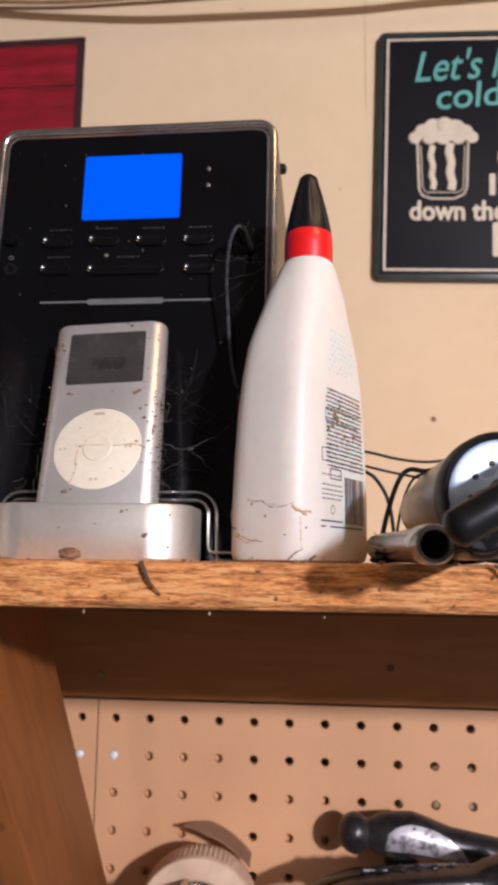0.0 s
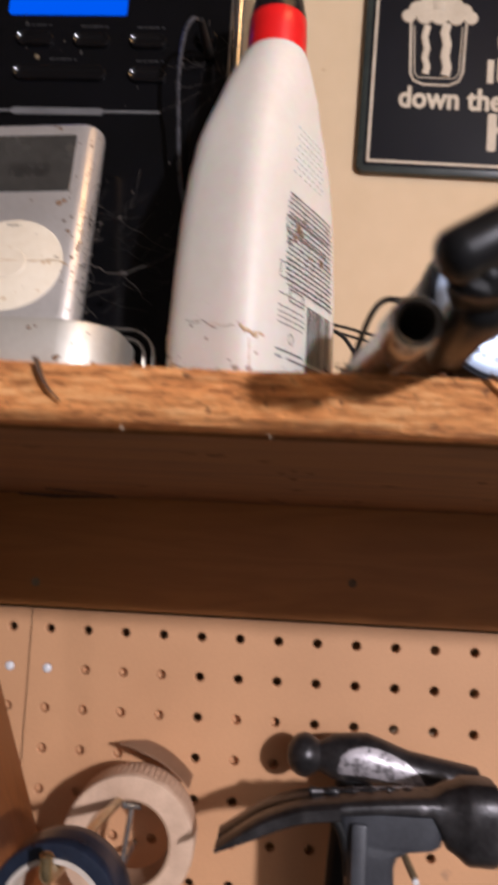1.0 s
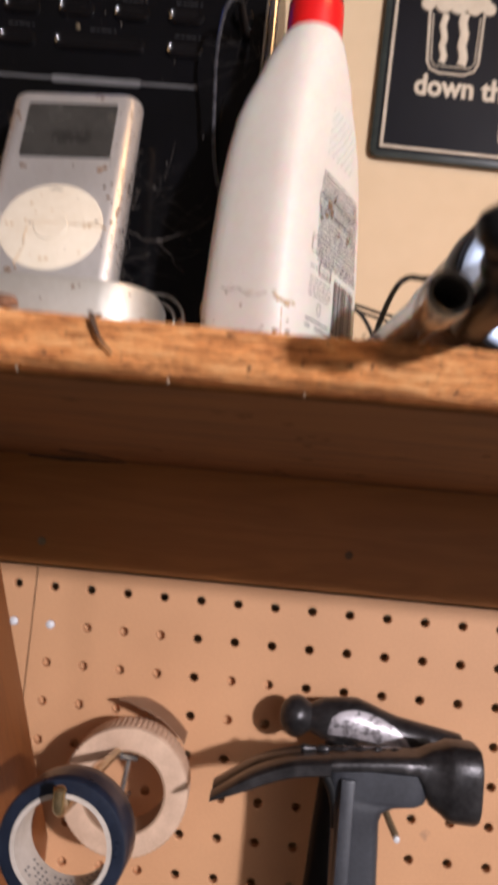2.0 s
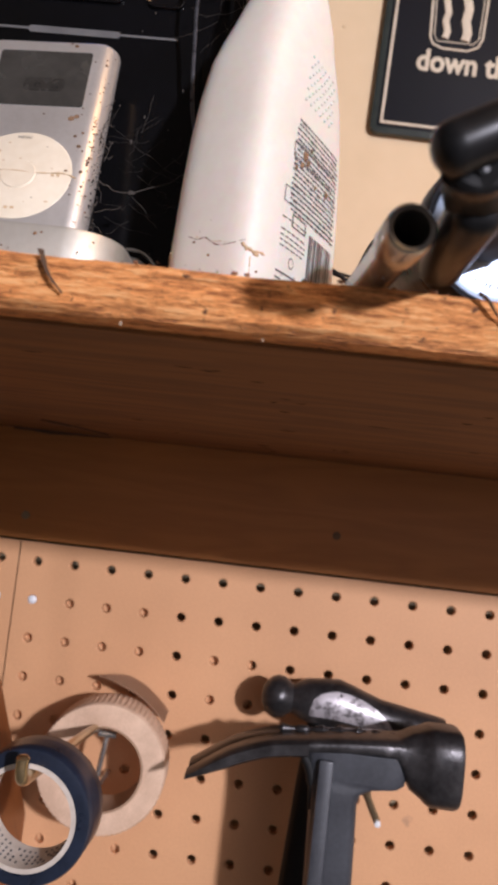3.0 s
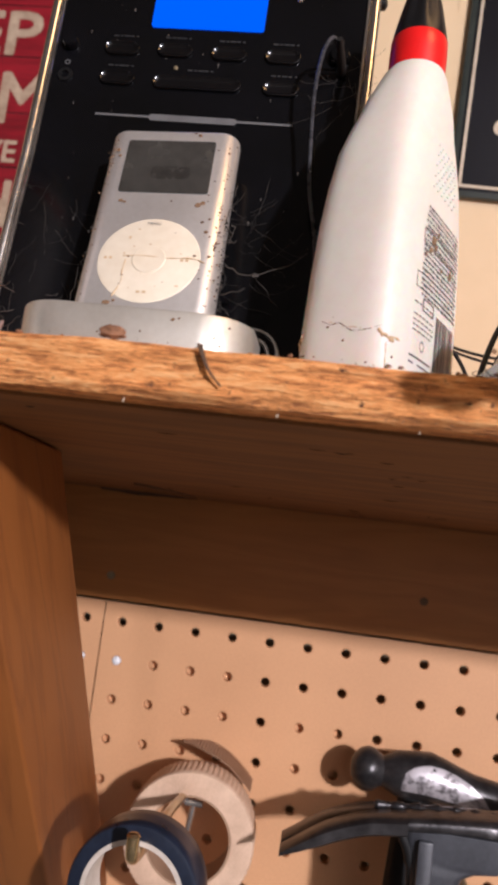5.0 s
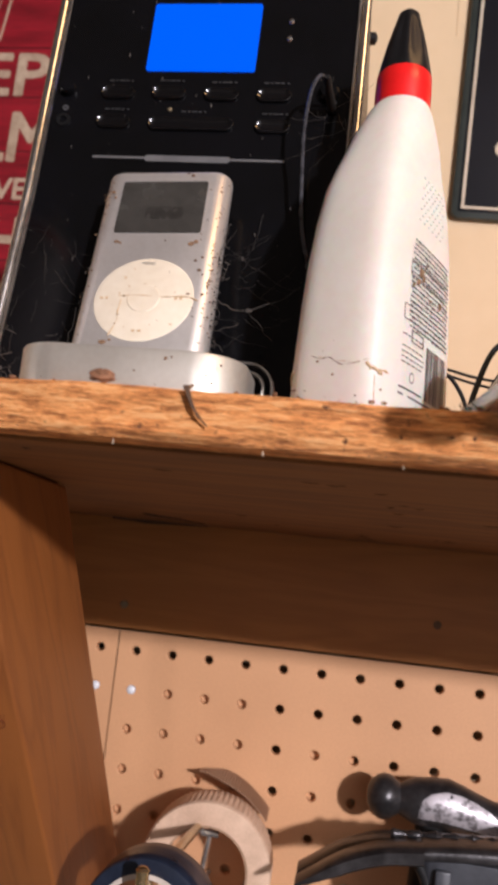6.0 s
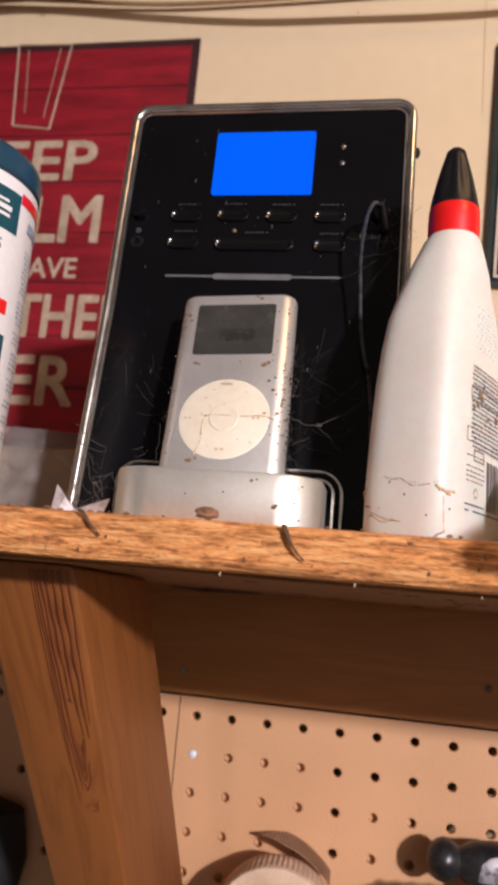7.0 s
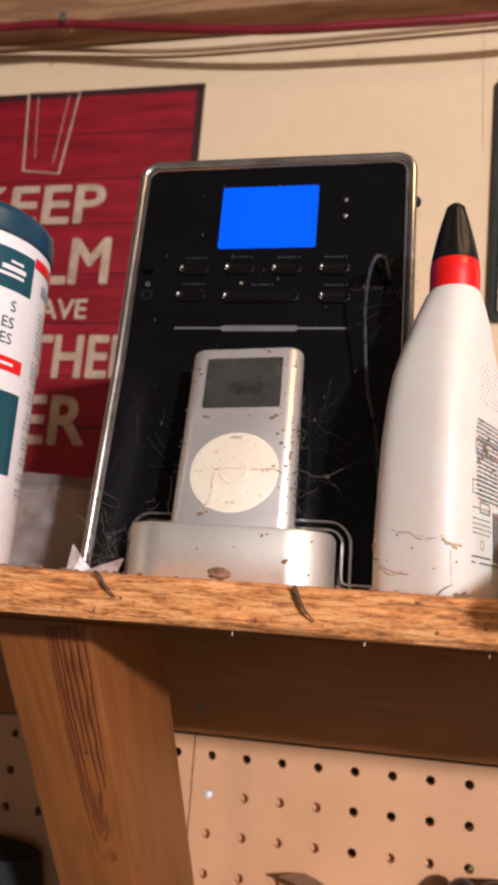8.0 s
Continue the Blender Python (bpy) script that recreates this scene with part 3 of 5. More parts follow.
for k in (-1, 0):
    solo("screw", lathe(B(), [(0.0003, 0.0016), (0.0020, 0.0013), (0.0029, 0.0006), (0.0029, -0.003)], facing(PX + 0.0254 * k, PEG_Y, PZ - PITCH_Z), 14), WHITE, "bright round screw head set in a pegboard hole", "screw", at=(PX + 0.0254 * k, PEG_Y, PZ - PITCH_Z), group="board screws")


# ---- music player and its docking stereo ----
ST_X0, ST_X1 = -0.1565, -0.0125
stereo = thing("docking_stereo", -0.085, 0.38, TOP, "black upright docking stereo with a blue display and chrome trim, cobwebbed", "stereo")
PROFILE = [(0.3415, 1.834), (0.3325, 1.717), (0.3185, TOP)]


def face_y(z):
    (y0, z0), (y1, z1), (y2, z2) = PROFILE
    return y1 + (y0 - y1) * (z - z1) / (z0 - z1) if z > z1 else y2 + (y1 - y2) * (z - z2) / (z1 - z2)


def on_face(x, z, out=0.0):
    lean = math.degrees(math.atan2(PROFILE[0][0] - PROFILE[1][0], PROFILE[0][1] - PROFILE[1][1])) if z > 1.717 else math.degrees(math.atan2(PROFILE[1][0] - PROFILE[2][0], PROFILE[1][1] - PROFILE[2][1]))
    return facing(x, face_y(z) - out, z, lean)


def face_outline(inset, corner=0.008):
    """The outline of the tall front, top corners rounded."""
    x0, x1, z1 = ST_X0 + inset, ST_X1 - inset, 1.834 - inset
    pts = [(x0, TOP), (x0, 1.66), (x0, 1.717), (x0, 1.78)]
    for k in range(7):
        a = radians(180 - 90 * k / 6)
        pts.append((x0 + corner + corner * math.cos(a), z1 - corner + corner * math.sin(a)))
    for k in range(7):
        a = radians(90 - 90 * k / 6)
        pts.append((x1 - corner + corner * math.cos(a), z1 - corner + corner * math.sin(a)))
    return pts + [(x1, 1.78), (x1, 1.717), (x1, 1.66), (x1, TOP)]


bm = B()
outer, inner = face_outline(0.0), face_outline(0.0034)
loft(bm, [[(x, 0.46, z) for x, z in outer], [(x, face_y(z) + 0.004, z) for x, z in outer]])
part("body", bm, BRASSY, stereo, "dull bronze-grey side casing")
bm = B()
loft(bm, [[(x, face_y(z) + 0.006, z) for x, z in inner], [(x, face_y(z), z) for x, z in inner]], caps=False)
half = len(inner) // 2
front = [bm.verts.new((x, face_y(z), z)) for x, z in inner]
for k in range(half - 1):
    bm.faces.new((front[k], front[k + 1], front[-2 - k], front[-1 - k]))
part("front_panel", bm, GLOSS, stereo, "glossy black dusty front panel")
part("trim", sweep(B(), [(x, face_y(z) - 0.0002, z) for x, z in face_outline(0.0016)], 0.0021, 10), CHROME, stereo, "chrome edge trim")
part("inner_trim", sweep(B(), [(x, face_y(z) - 0.0004, z) for x, z in face_outline(0.0045, 0.006)], 0.0007, 6), CHROME, stereo)
part("display", slab(B(), rounded(0.0497, 0.0355, 0.0012), 0.001, on_face(-0.0855, 1.7992, 0.0008)), LCD, stereo, "glowing blank blue display")



def dished(w, h, m, depth=0.0009):
    """A pill-shaped key with a rounded rim and a hollowed top."""
    def ring(inset, z):
        return [m @ Vector((x, y, z)) for x, y in rounded(w - 2 * inset, h - 2 * inset, h / 2 - inset - 0.00002, 8)]
    rings = [ring(0, -0.003), ring(0, -0.0006), ring(0.0002, -0.0001), ring(0.0005, 0)]
    rings += [ring(0.0005 + f * (h / 2 - 0.0008), -depth * (1 - (1 - f) ** 2)) for f in (0.1, 0.2, 0.3, 0.4, 0.55, 0.7, 0.85, 1.0)]
    return loft(B(), rings)


for x, z, w in ((-0.1215, 1.7700, 0.0155), (-0.0980, 1.7702, 0.0155), (-0.0742, 1.7697, 0.0155), (-0.0508, 1.7695, 0.0155), (-0.1215, 1.7552, 0.0155), (-0.0862, 1.7545, 0.0385), (-0.0500, 1.7540, 0.0155)):
    part("button", dished(w, 0.0068, on_face(x, z, 0.0013)), KEY, stereo)
    mark = B()
    for k, wide in ((-2, 0.0011), (-1, 0.0006), (0, 0.0012), (1, 0.0008), (2, 0.0005)):
        box(mark, k * 0.0024 - wide, k * 0.0024 + wide, -0.00035, 0.00035, -0.0001, 0.0001, m=on_face(x + 0.001, z + 0.0063, 0.0002))
    part("printed_legend", mark, LEGEND, stereo, "unreadable grey legend", smooth=False)
for x, z, r in ((-0.1450, 1.7712, 0.0036), (-0.0268, 1.7705, 0.0044)):
    part("knob", lathe(B(), [(0.0004, 0.004), (r * 0.8, 0.0036), (r, 0.0022), (r, -0.001)], on_face(x, z), 20), GLOSS, stereo)
part("headphone_socket", ring_solid(B(), [(0.0018, 0.0008), (0.0032, 0.0008), (0.0034, -0.0005), (0.0018, -0.0005)], on_face(-0.1450, 1.7555), 20), BLACK, stereo)
part("headphone_mark", ring_solid(B(), [(0.0008, 0.0002), (0.0012, 0.0002), (0.0012, 0), (0.0008, 0)], on_face(-0.1450, 1.7618, 0.0002), 12), GREYP, stereo)
for z in (1.8080, 1.7988):
    part("indicator", lathe(B(), [(0.0002, 0.0009), (0.0011, 0.0006), (0.0014, 0)], on_face(-0.0468, z), 12), CHROME, stereo)
part("indicator", lathe(B(), [(0.0002, 0.0007), (0.0009, 0.0005), (0.0011, 0)], on_face(-0.0965, 1.7618), 12), BRASSY, stereo)
part("strip", slab(B(), [(-0.0425, -0.0005), (-0.019, -0.0005), (-0.018, -0.0016), (0.018, -0.0016), (0.019, -0.0005), (0.0425, -0.0005), (0.0425, 0.0005), (0.019, 0.0005), (0.018, 0.0014), (-0.018, 0.0014), (-0.019, 0.0005), (-0.0425, 0.0005)], 0.0005, on_face(-0.0855, 1.7372, 0.0006)), GREYP, stereo, "grey printed strip")
part("aux_lead", sweep(B(), smooth_path([(-0.0262, 0.333, 1.7655), (-0.0285, 0.319, 1.7672), (-0.0320, 0.316, 1.7600), (-0.0340, 0.318, 1.7450), (-0.0338, 0.321, 1.7300), (-0.0318, 0.322, 1.7040), (-0.0270, 0.324, 1.6800), (-0.024, 0.325, 1.64), (-0.02, 0.33, 1.6145)], 6), 0.0008, 8), LEAD, stereo, "thin black lead hanging from the front")
part("plug", sweep(B(), [(-0.0250, 0.3345, 1.7625), (-0.0256, 0.327, 1.7630), (-0.0265, 0.317, 1.7655)], [0.0019, 0.0019, 0.0012], 10), RUBBER, stereo)
part("side_knob", lathe(B(), [(0.001, 0.0045), (0.0028, 0.0035), (0.003, 0)], pose(ST_X1 - 0.001, 0.372, 1.8245, 0, 90, 0), 12), BLACK, stereo)

# trim lines round the dock bay
for off, r in ((0.0, 0.0009), (0.0034, 0.0008)):
    pts = [(-0.1285 - off, 0.3115, TOP + 0.001), (-0.1285 - off, 0.3115, 1.633)]
    pts += [(-0.1225 - (0.006 + off) * math.cos(radians(a)), 0.3115, 1.633 + (0.006 + off) * math.sin(radians(a))) for a in range(15, 91, 15)]
    pts += [(-0.0450 + (0.006 + off) * math.sin(radians(a)), 0.3115, 1.633 + (0.006 + off) * math.cos(radians(a))) for a in range(0, 91, 15)]
    pts += [(-0.0390 + off, 0.3115, 1.620 - off * 0.6), (-0.0385 + off, 0.3115, 1.6175 - off), (-0.036 + off, 0.3115, 1.6168 - off), (-0.0262, 0.3115, 1.6168 - off)]
    part("bay_trim", sweep(B(), pts, r, 6), CHROME, stereo, "pale double trim line round the dock")
bm = B()
rings = []
for z, inset in ((TOP, 0.0006), (TOP + 0.0008, 0), (1.6335, 0), (1.6343, 0.0004), (1.6346, 0.0012)):
    rings.append([(-0.0812 + x * (1 - inset / 0.04), 0.2945 + y * (1 - inset / 0.025), z) for x, y in rounded(0.0802, 0.050, 0.017, 8)])
loft(bm, rings)
dock = thing("dock", -0.0785, 0.2945, TOP, "satin silver rounded dock with specks of dirt", "dock")
part("shell", bm, DOCKM, dock)
part("cradle_pad", slab(B(), rounded(0.062, 0.026, 0.008), 0.0008, Matrix.Translation((-0.0800, 0.2960, 1.6350))), BLACK, dock, "black pad under the player")
bm = B()
for x, z, s in ((-0.0660, 1.6312, 0.0007), (-0.0640, 1.6318, 0.0005), (-0.0570, 1.6222, 0.0011), (-0.0562, 1.6228, 0.0007), (-0.0500, 1.6240, 0.0005), (-0.0475, 1.6300, 0.0005), (-0.0760, 1.6265, 0.0004), (-0.0900, 1.6250, 0.0004), (-0.0480, 1.6180, 0.0005), (-0.0520, 1.6265, 0.0004)):
    blob(bm, (x, 0.2694, z), (s, 0.0003, s * 0.8), x * 900, 1)
solo("dirt_speck", bm, DIRT, "dark specks on the dock front", "dirt", at=(-0.06, 0.269, 1.625), kind="stuff")

# player: stadium section, leaning back in the dock
PLAYER = pose(-0.0822, 0.2905, 1.6305, -17.5, -2.4, 0)
player = thing("music_player", -0.0838, 0.2905, 1.6305, "dirty silver pocket music player with cream click wheel, docked", "music player")


def stadium(w, d, k=10):
    r = d / 2
    return [(w / 2 - r + r * math.sin(radians(a)), -r * math.cos(radians(a))) for a in np.linspace(0, 180, k)] + [(-w / 2 + r - r * math.sin(radians(a)), r * math.cos(radians(a))) for a in np.linspace(0, 180, k)]


bm = B()
loft(bm, [[PLAYER @ Vector((x * s, y * (1 - (1 - s) * 3.4), z)) for x, y in stadium(0.0508, 0.0127)] for z, s in ((0, 0.99), (0.001, 1), (0.0895, 1), (0.0905, 0.994), (0.0910, 0.98))])
part("case", bm, SILVER, player, "scuffed silver aluminium case")
face = PLAYER @ pose(0, -0.00635, 0, 90, 0, 0)
part("screen", slab(B(), rounded(0.0342, 0.0262, 0.001), 0.001, face @ Matrix.Translation((0.0, 0.0722, 0.00035))), SCREEN, player, "dark dead screen")
part("screen_ghost", slab(B(), rounded(0.0150, 0.0062, 0.0020), 0.0001, face @ Matrix.Translation((0.0015, 0.0690, 0.00042))), GHOST, player, "darker block showing in the screen")
wheel = part("click_wheel", lathe(B(), [(0.0001, 0.0004), (0.0180, 0.0004), (0.0186, 0.0001), (0.0186, -0.001)], face @ Matrix.Translation((0.0, 0.0278, 0.0)), 48), WHEEL, player, "yellowed cream click wheel")
part("centre_button", lathe(B(), [(0.0001, 0.00075), (0.0058, 0.00075), (0.0062, 0.0004)], face @ Matrix.Translation((0.0, 0.0278, 0.0)), 32), WHEEL, player)
part("menu_word", letters("MENU", 0.0013, face @ Matrix.Translation((-0.0004, 0.0432, 0.0006)), align="CENTER"), GREYP, player, smooth=False)
bm = B()
for x, z, w in ((-0.0148, 0.0278, 0.003), (0.0130, 0.0278, 0.003), (-0.0004, 0.0135, 0.0035)):
    box(bm, -w / 2, -w / 8, -0.0005, 0.0005, 0, 0.0001, m=face @ Matrix.Translation((x, z, 0.0005)))
    box(bm, w / 8, w / 2, -0.0005, 0.0005, 0, 0.0001, m=face @ Matrix.Translation((x, z, 0.0005)))
part("wheel_marks", bm, STAIN, player, smooth=False)
rnd = random.Random(11)
bm = B()
for x, z, s in ((0.0142, 0.0535, 0.0016), (0.0160, 0.0545, 0.0012), (-0.0150, 0.0545, 0.0010), (-0.0135, 0.0540, 0.0008), (0.0170, 0.0455, 0.0008), (0.0190, 0.0410, 0.0010), (0.0205, 0.0390, 0.0007), (0.0195, 0.0470, 0.0007), (0.0105, 0.0885, 0.0010), (0.0085, 0.0895, 0.0006), (-0.0205, 0.0800, 0.0016), (-0.0195, 0.0770, 0.0010), (-0.0075, 0.0287, 0.0010), (0.0040, 0.0284, 0.0009), (-0.0085, 0.0205, 0.0006), (-0.0088, 0.0165, 0.0007), (0.0162, 0.0300, 0.0007), (-0.0118, 0.0085, 0.0014), (-0.0095, 0.0095, 0.0008), (0.0215, 0.0300, 0.0008), (0.0065, 0.0180, 0.0004), (0.0080, 0.0400, 0.0004), (0.0040, 0.0550, 0.0005)):
    blob(bm, face @ Vector((x, z, 0.0004)), (0.65 * s * rnd.uniform(0.8, 1.8), s * 0.2, 0.6 * s), x * 1000 + z * 77, 1)
for i in range(170):
    x = rnd.choice((rnd.gauss(0.0210, 0.0018), rnd.gauss(-0.0225, 0.0012), rnd.gauss(0.0225, 0.001)))
    z = rnd.choice((rnd.uniform(0.008, 0.088), rnd.gauss(0.076, 0.008) if x < 0 else rnd.gauss(0.040, 0.010)))
    z = min(max(z, 0.006), 0.0895)
    s = rnd.uniform(0.00008, 0.00042)
    blob(bm, face @ Vector((x, z, 0.0 if abs(x) < 0.019 else -0.0008)), (s * 1.3, s * 0.6, s), i, 1)
part("grime", bm, DIRT, player, "brown grime and specks")
bm = B()
sweep(bm, smooth_path([face @ Vector(p) for p in ((-0.0095, 0.0288, 0.0006), (-0.002, 0.0290, 0.0007), (0.006, 0.0284, 0.0006), (0.0155, 0.0287, 0.0006), (0.0205, 0.0270, 0.0004))], 4), [0.00006 + 0.00026 * rnd.random() ** 2 for _ in range(17)], 5)
sweep(bm, smooth_path([face @ Vector(p) for p in ((-0.0082, 0.0275, 0.0006), (-0.0086, 0.0215, 0.0007), (-0.0083, 0.0175, 0.0006), (-0.0105, 0.011, 0.0005))], 4), [0.00006 + 0.00030 * rnd.random() ** 2 for _ in range(13)], 5)
for i in range(18):
    a, d = rnd.uniform(0, 6.28), rnd.uniform(0.004, 0.0165)
    q = face @ Vector((d * math.cos(a), 0.0278 + d * math.sin(a) * 0.98, 0.00045))
    w = rnd.uniform(0.0001, 0.0004)
    blob(bm, q, (w * rnd.uniform(1, 2.4), w * 0.15, w), i + 300, 1)
part("stain", bm, STAIN, player, "faint tan stain lines")

# ---- cobwebs on the stereo ----
rnd = random.Random(21)
bm = B()


def strand(a, b, sag, r=0.00010):
    a, b = Vector(a), Vector(b)
    pts = []
    for k in range(7):
        f = k / 6
        p = a.lerp(b, f)
        p.z -= sag * 4 * f * (1 - f)
        p += Vector((rnd.gauss(0, 0.0003), rnd.gauss(0, 0.0003), rnd.gauss(0, 0.0003)))
        pts.append(p)
    sweep(bm, smooth_path(pts, 3), r, 4)


for i in range(44):
    z = rnd.uniform(0.004, 0.062)
    p = PLAYER @ Vector((rnd.gauss(0.0252, 0.0006), rnd.uniform(-0.006, 0.003), z))
    strand(p, p + Vector((rnd.gauss(0.0010, 0.0014), rnd.gauss(0, 0.0014), rnd.gauss(0, 0.003))), 0.0003, rnd.uniform(0.00005, 0.00014))
strand((-0.0580, 0.300, 1.6625), (-0.0465, 0.303, 1.6600), 0.001, 0.0002)
strand((-0.0465, 0.303, 1.6600), (-0.0290, 0.312, 1.6740), 0.0015, 0.00018)
strand((-0.0465, 0.303, 1.6600), (-0.0370, 0.312, 1.6520), 0.001)
strand((-0.0570, 0.296, 1.6500), (-0.0500, 0.306, 1.6560), 0.001)
strand((-0.1090, 0.298, 1.6560), (-0.1130, 0.306, 1.6640), 0.0005)
strand((-0.1090, 0.290, 1.6400), (-0.1130, 0.304, 1.6580), 0.001)
strand((-0.1480, 0.300, 1.6480), (-0.1220, 0.272, 1.6390), 0.001, 0.0002)
strand((-0.1420, 0.300, 1.6400), (-0.1250, 0.276, 1.6210), 0.002, 0.00016)
strand((-0.1500, 0.302, 1.6560), (-0.1380, 0.308, 1.6470), 0.001, 0.00016)
for i in range(80):
    x, z = rnd.choice((rnd.uniform(-0.15, -0.112), rnd.gauss(-0.120, 0.008), rnd.uniform(-0.056, -0.022), rnd.gauss(-0.053, 0.004))), rnd.uniform(1.622, 1.70)
    if -0.112 < x < -0.056:
        continue
    d = Vector((rnd.gauss(0, 0.009), 0, rnd.gauss(0, 0.007)))
    y = face_y(z) - 0.0015
    strand((x, y, z), (x + d.x, y + rnd.uniform(-0.012, 0.001), z + d.z), rnd.uniform(0, 0.0015), rnd.uniform(0.00003, 0.00007))
for i in range(46):
    p = Vector((rnd.gauss(-0.131, 0.008), rnd.uniform(0.268, 0.305), TOP + 0.002 + abs(rnd.gauss(0.008, 0.009))))
    strand(p, p + Vector((rnd.gauss(0, 0.006), rnd.gauss(0, 0.005), rnd.gauss(0, 0.005))), rnd.uniform(0, 0.0012), rnd.uniform(0.00006, 0.00016))
for i in range(40):
    p = PLAYER @ Vector((rnd.choice((0.0254, 0.0252, -0.0254)), rnd.uniform(-0.005, 0.004), rnd.gauss(0.034, 0.014)))
    blob(bm, p, (rnd.uniform(0.0002, 0.0005), 0.0003, rnd.uniform(0.0002, 0.0007)), i + 70, 1)
for i in range(16):
    z = rnd.uniform(1.735, 1.772)
    x = rnd.gauss(-0.027, 0.005)
    strand((x, face_y(z) - 0.002, z), (x + rnd.gauss(0, 0.008), face_y(z) - rnd.uniform(0.002, 0.012), z + rnd.gauss(0, 0.008)), 0.001, rnd.uniform(0.00004, 0.0001))
for i in range(90):
    x, z = rnd.uniform(-0.152, -0.018), rnd.uniform(1.62, 1.828)
    s = rnd.uniform(0.00012, 0.0004)
    blob(bm, (x, face_y(z) - 0.0003, z), (s, s * 0.5, s * rnd.choice((1, 1, 3))), i, 1)
for x, y, z, s in ((-0.0462, 0.3025, 1.6600, 0.0009), (-0.1250, 0.275, 1.6205, 0.0006), (-0.1330, 0.29, 1.6290, 0.0007)):
    blob(bm, (x, y, z), (s * 1.5, s * 0.6, s), x * 500, 2)
solo("cobweb", bm, WEB, "dusty grey cobwebs across the black stereo front", "cobweb", at=(-0.085, 0.31, 1.65), kind="stuff")
bm = B()
for pts in (((-0.1312, 0.248, TOP + 0.0004), (-0.1290, 0.246, 1.6225), (-0.1225, 0.250, TOP + 0.0004)), ((-0.1275, 0.245, TOP + 0.0004), (-0.1262, 0.247, 1.6185), (-0.1215, 0.249, TOP + 0.0004)), ((-0.1230, 0.244, TOP + 0.0004), (-0.1085, 0.242, 1.6185), (-0.1120, 0.246, TOP + 0.0004))):
    a = [bm.verts.new(p) for p in pts]
    b = [bm.verts.new((p[0], p[1] + 0.0012, p[2])) for p in pts]
    bm.faces.new(a), bm.faces.new(b)
    for i in range(3):
        bm.faces.new((a[i], a[(i + 1) % 3], b[(i + 1) % 3], b[i]))
solo("plastic_shard", bm, SHARD, "torn clear plastic shards on the shelf edge", "plastic scrap", at=(-0.135, 0.247, TOP), smooth=False)

# ---- glue bottle ----
bottle = thing("glue_bottle", 0.001, 0.288, TOP, "white glue bottle with red collar and black cap, smudged with dirt", "bottle")
BOTTLE_AT, BOTTLE_SIZE = (0.0017, 0.300, TOP), (1.018, 1.018, 1.066)
ANG = radians(63)
BOTTLE_ROWS = [(1.6130, 0.0005, 0.0300, 0.0180), (1.6138, 0.0005, 0.0322, 0.0192), (1.6160, 0.0005, 0.0332, 0.0197), (1.634, 0.0006, 0.0333, 0.0197), (1.652, 0.0007, 0.0325, 0.0193), (1.668, 0.0008, 0.0312, 0.0188), (1.682, 0.0010, 0.0292, 0.0181), (1.694, 0.0012, 0.0268, 0.0172), (1.702, 0.0015, 0.0240, 0.0163), (1.7105, 0.0019, 0.0205, 0.0150), (1.7175, 0.0023, 0.0173, 0.0138), (1.7240, 0.0026, 0.0143, 0.0124), (1.7290, 0.0028, 0.0120, 0.0112), (1.7318, 0.0029, 0.0100, 0.0100)]
AX_A, AX_B = Vector((math.cos(ANG), math.sin(ANG), 0)), Vector((math.sin(ANG), -math.cos(ANG), 0))


def section(z):
    rows = BOTTLE_ROWS
    for r0, r1 in zip(rows, rows[1:]):
        if z <= r1[0]:
            f = max(0, (z - r0[0]) / (r1[0] - r0[0]))
            return [p + (q - p) * f for p, q in zip(r0, r1)]
    return list(rows[-1])


def super_n(z):
    return 4.0 if z < 1.69 else 2.0 + max(0, 2.0 * (1.732 - z) / 0.042)


def skin(u, z, out=0.0):
    """A place on the label side: u from -1 (front edge) to 1 (back edge)."""
    _, cx, a, b = section(z)
    n = super_n(z)
    return Vector((cx, 0.288, z)) + AX_A * (u * a) + AX_B * (b * (1 - abs(u) ** n) ** (1 / n) + out)


BOTTLE_ROWS = [(z, cx, a * (0.962 if z < 1.712 else 1.0), b * (0.962 if z < 1.712 else 1.0)) for z, cx, a, b in BOTTLE_ROWS]
rings = []
for z, cx, a, b in BOTTLE_ROWS:
    n = super_n(z)
    ring = []
    for k in range(56):
        t = 2 * math.pi * k / 56
        c, s = math.cos(t), math.sin(t)
        ring.append(Vector((cx, 0.288, z)) + AX_A * (a * math.copysign(abs(c) ** (2 / n), c)) + AX_B * (b * math.copysign(abs(s) ** (2 / n), s)))
    rings.append(ring)
part("bottle_body", loft(B(), rings), BOTTLE, bottle, "smudged white plastic body")
CAP = pose(0.0030, 0.288, 0)
part("collar", lathe(B(), [(0.0095, 1.7288), (0.0101, 1.7294), (0.0102, 1.7378), (0.0100, 1.7434), (0.0096, 1.7439)], CAP, 40), RED, bottle, "red plastic collar")
bm = B()
rings = []
for r, z, rib in ((0.0096, 1.7435, 0), (0.0095, 1.7454, 0.3), (0.0082, 1.7508, 1), (0.0068, 1.7569, 1), (0.0055, 1.7621, 0.8), (0.0046, 1.7655, 0.4), (0.0039, 1.7686, 0), (0.0024, 1.7700, 0), (0.0004, 1.7705, 0)):
    rings.append([CAP @ Vector(((r + 0.0004 * rib * math.cos(8 * a)) * math.cos(a), (r + 0.0004 * rib * math.cos(8 * a)) * math.sin(a), z)) for a in (2 * math.pi * k / 64 for k in range(64))])
part("cap", loft(bm, rings), BLACK, bottle, "ribbed black pointed cap")


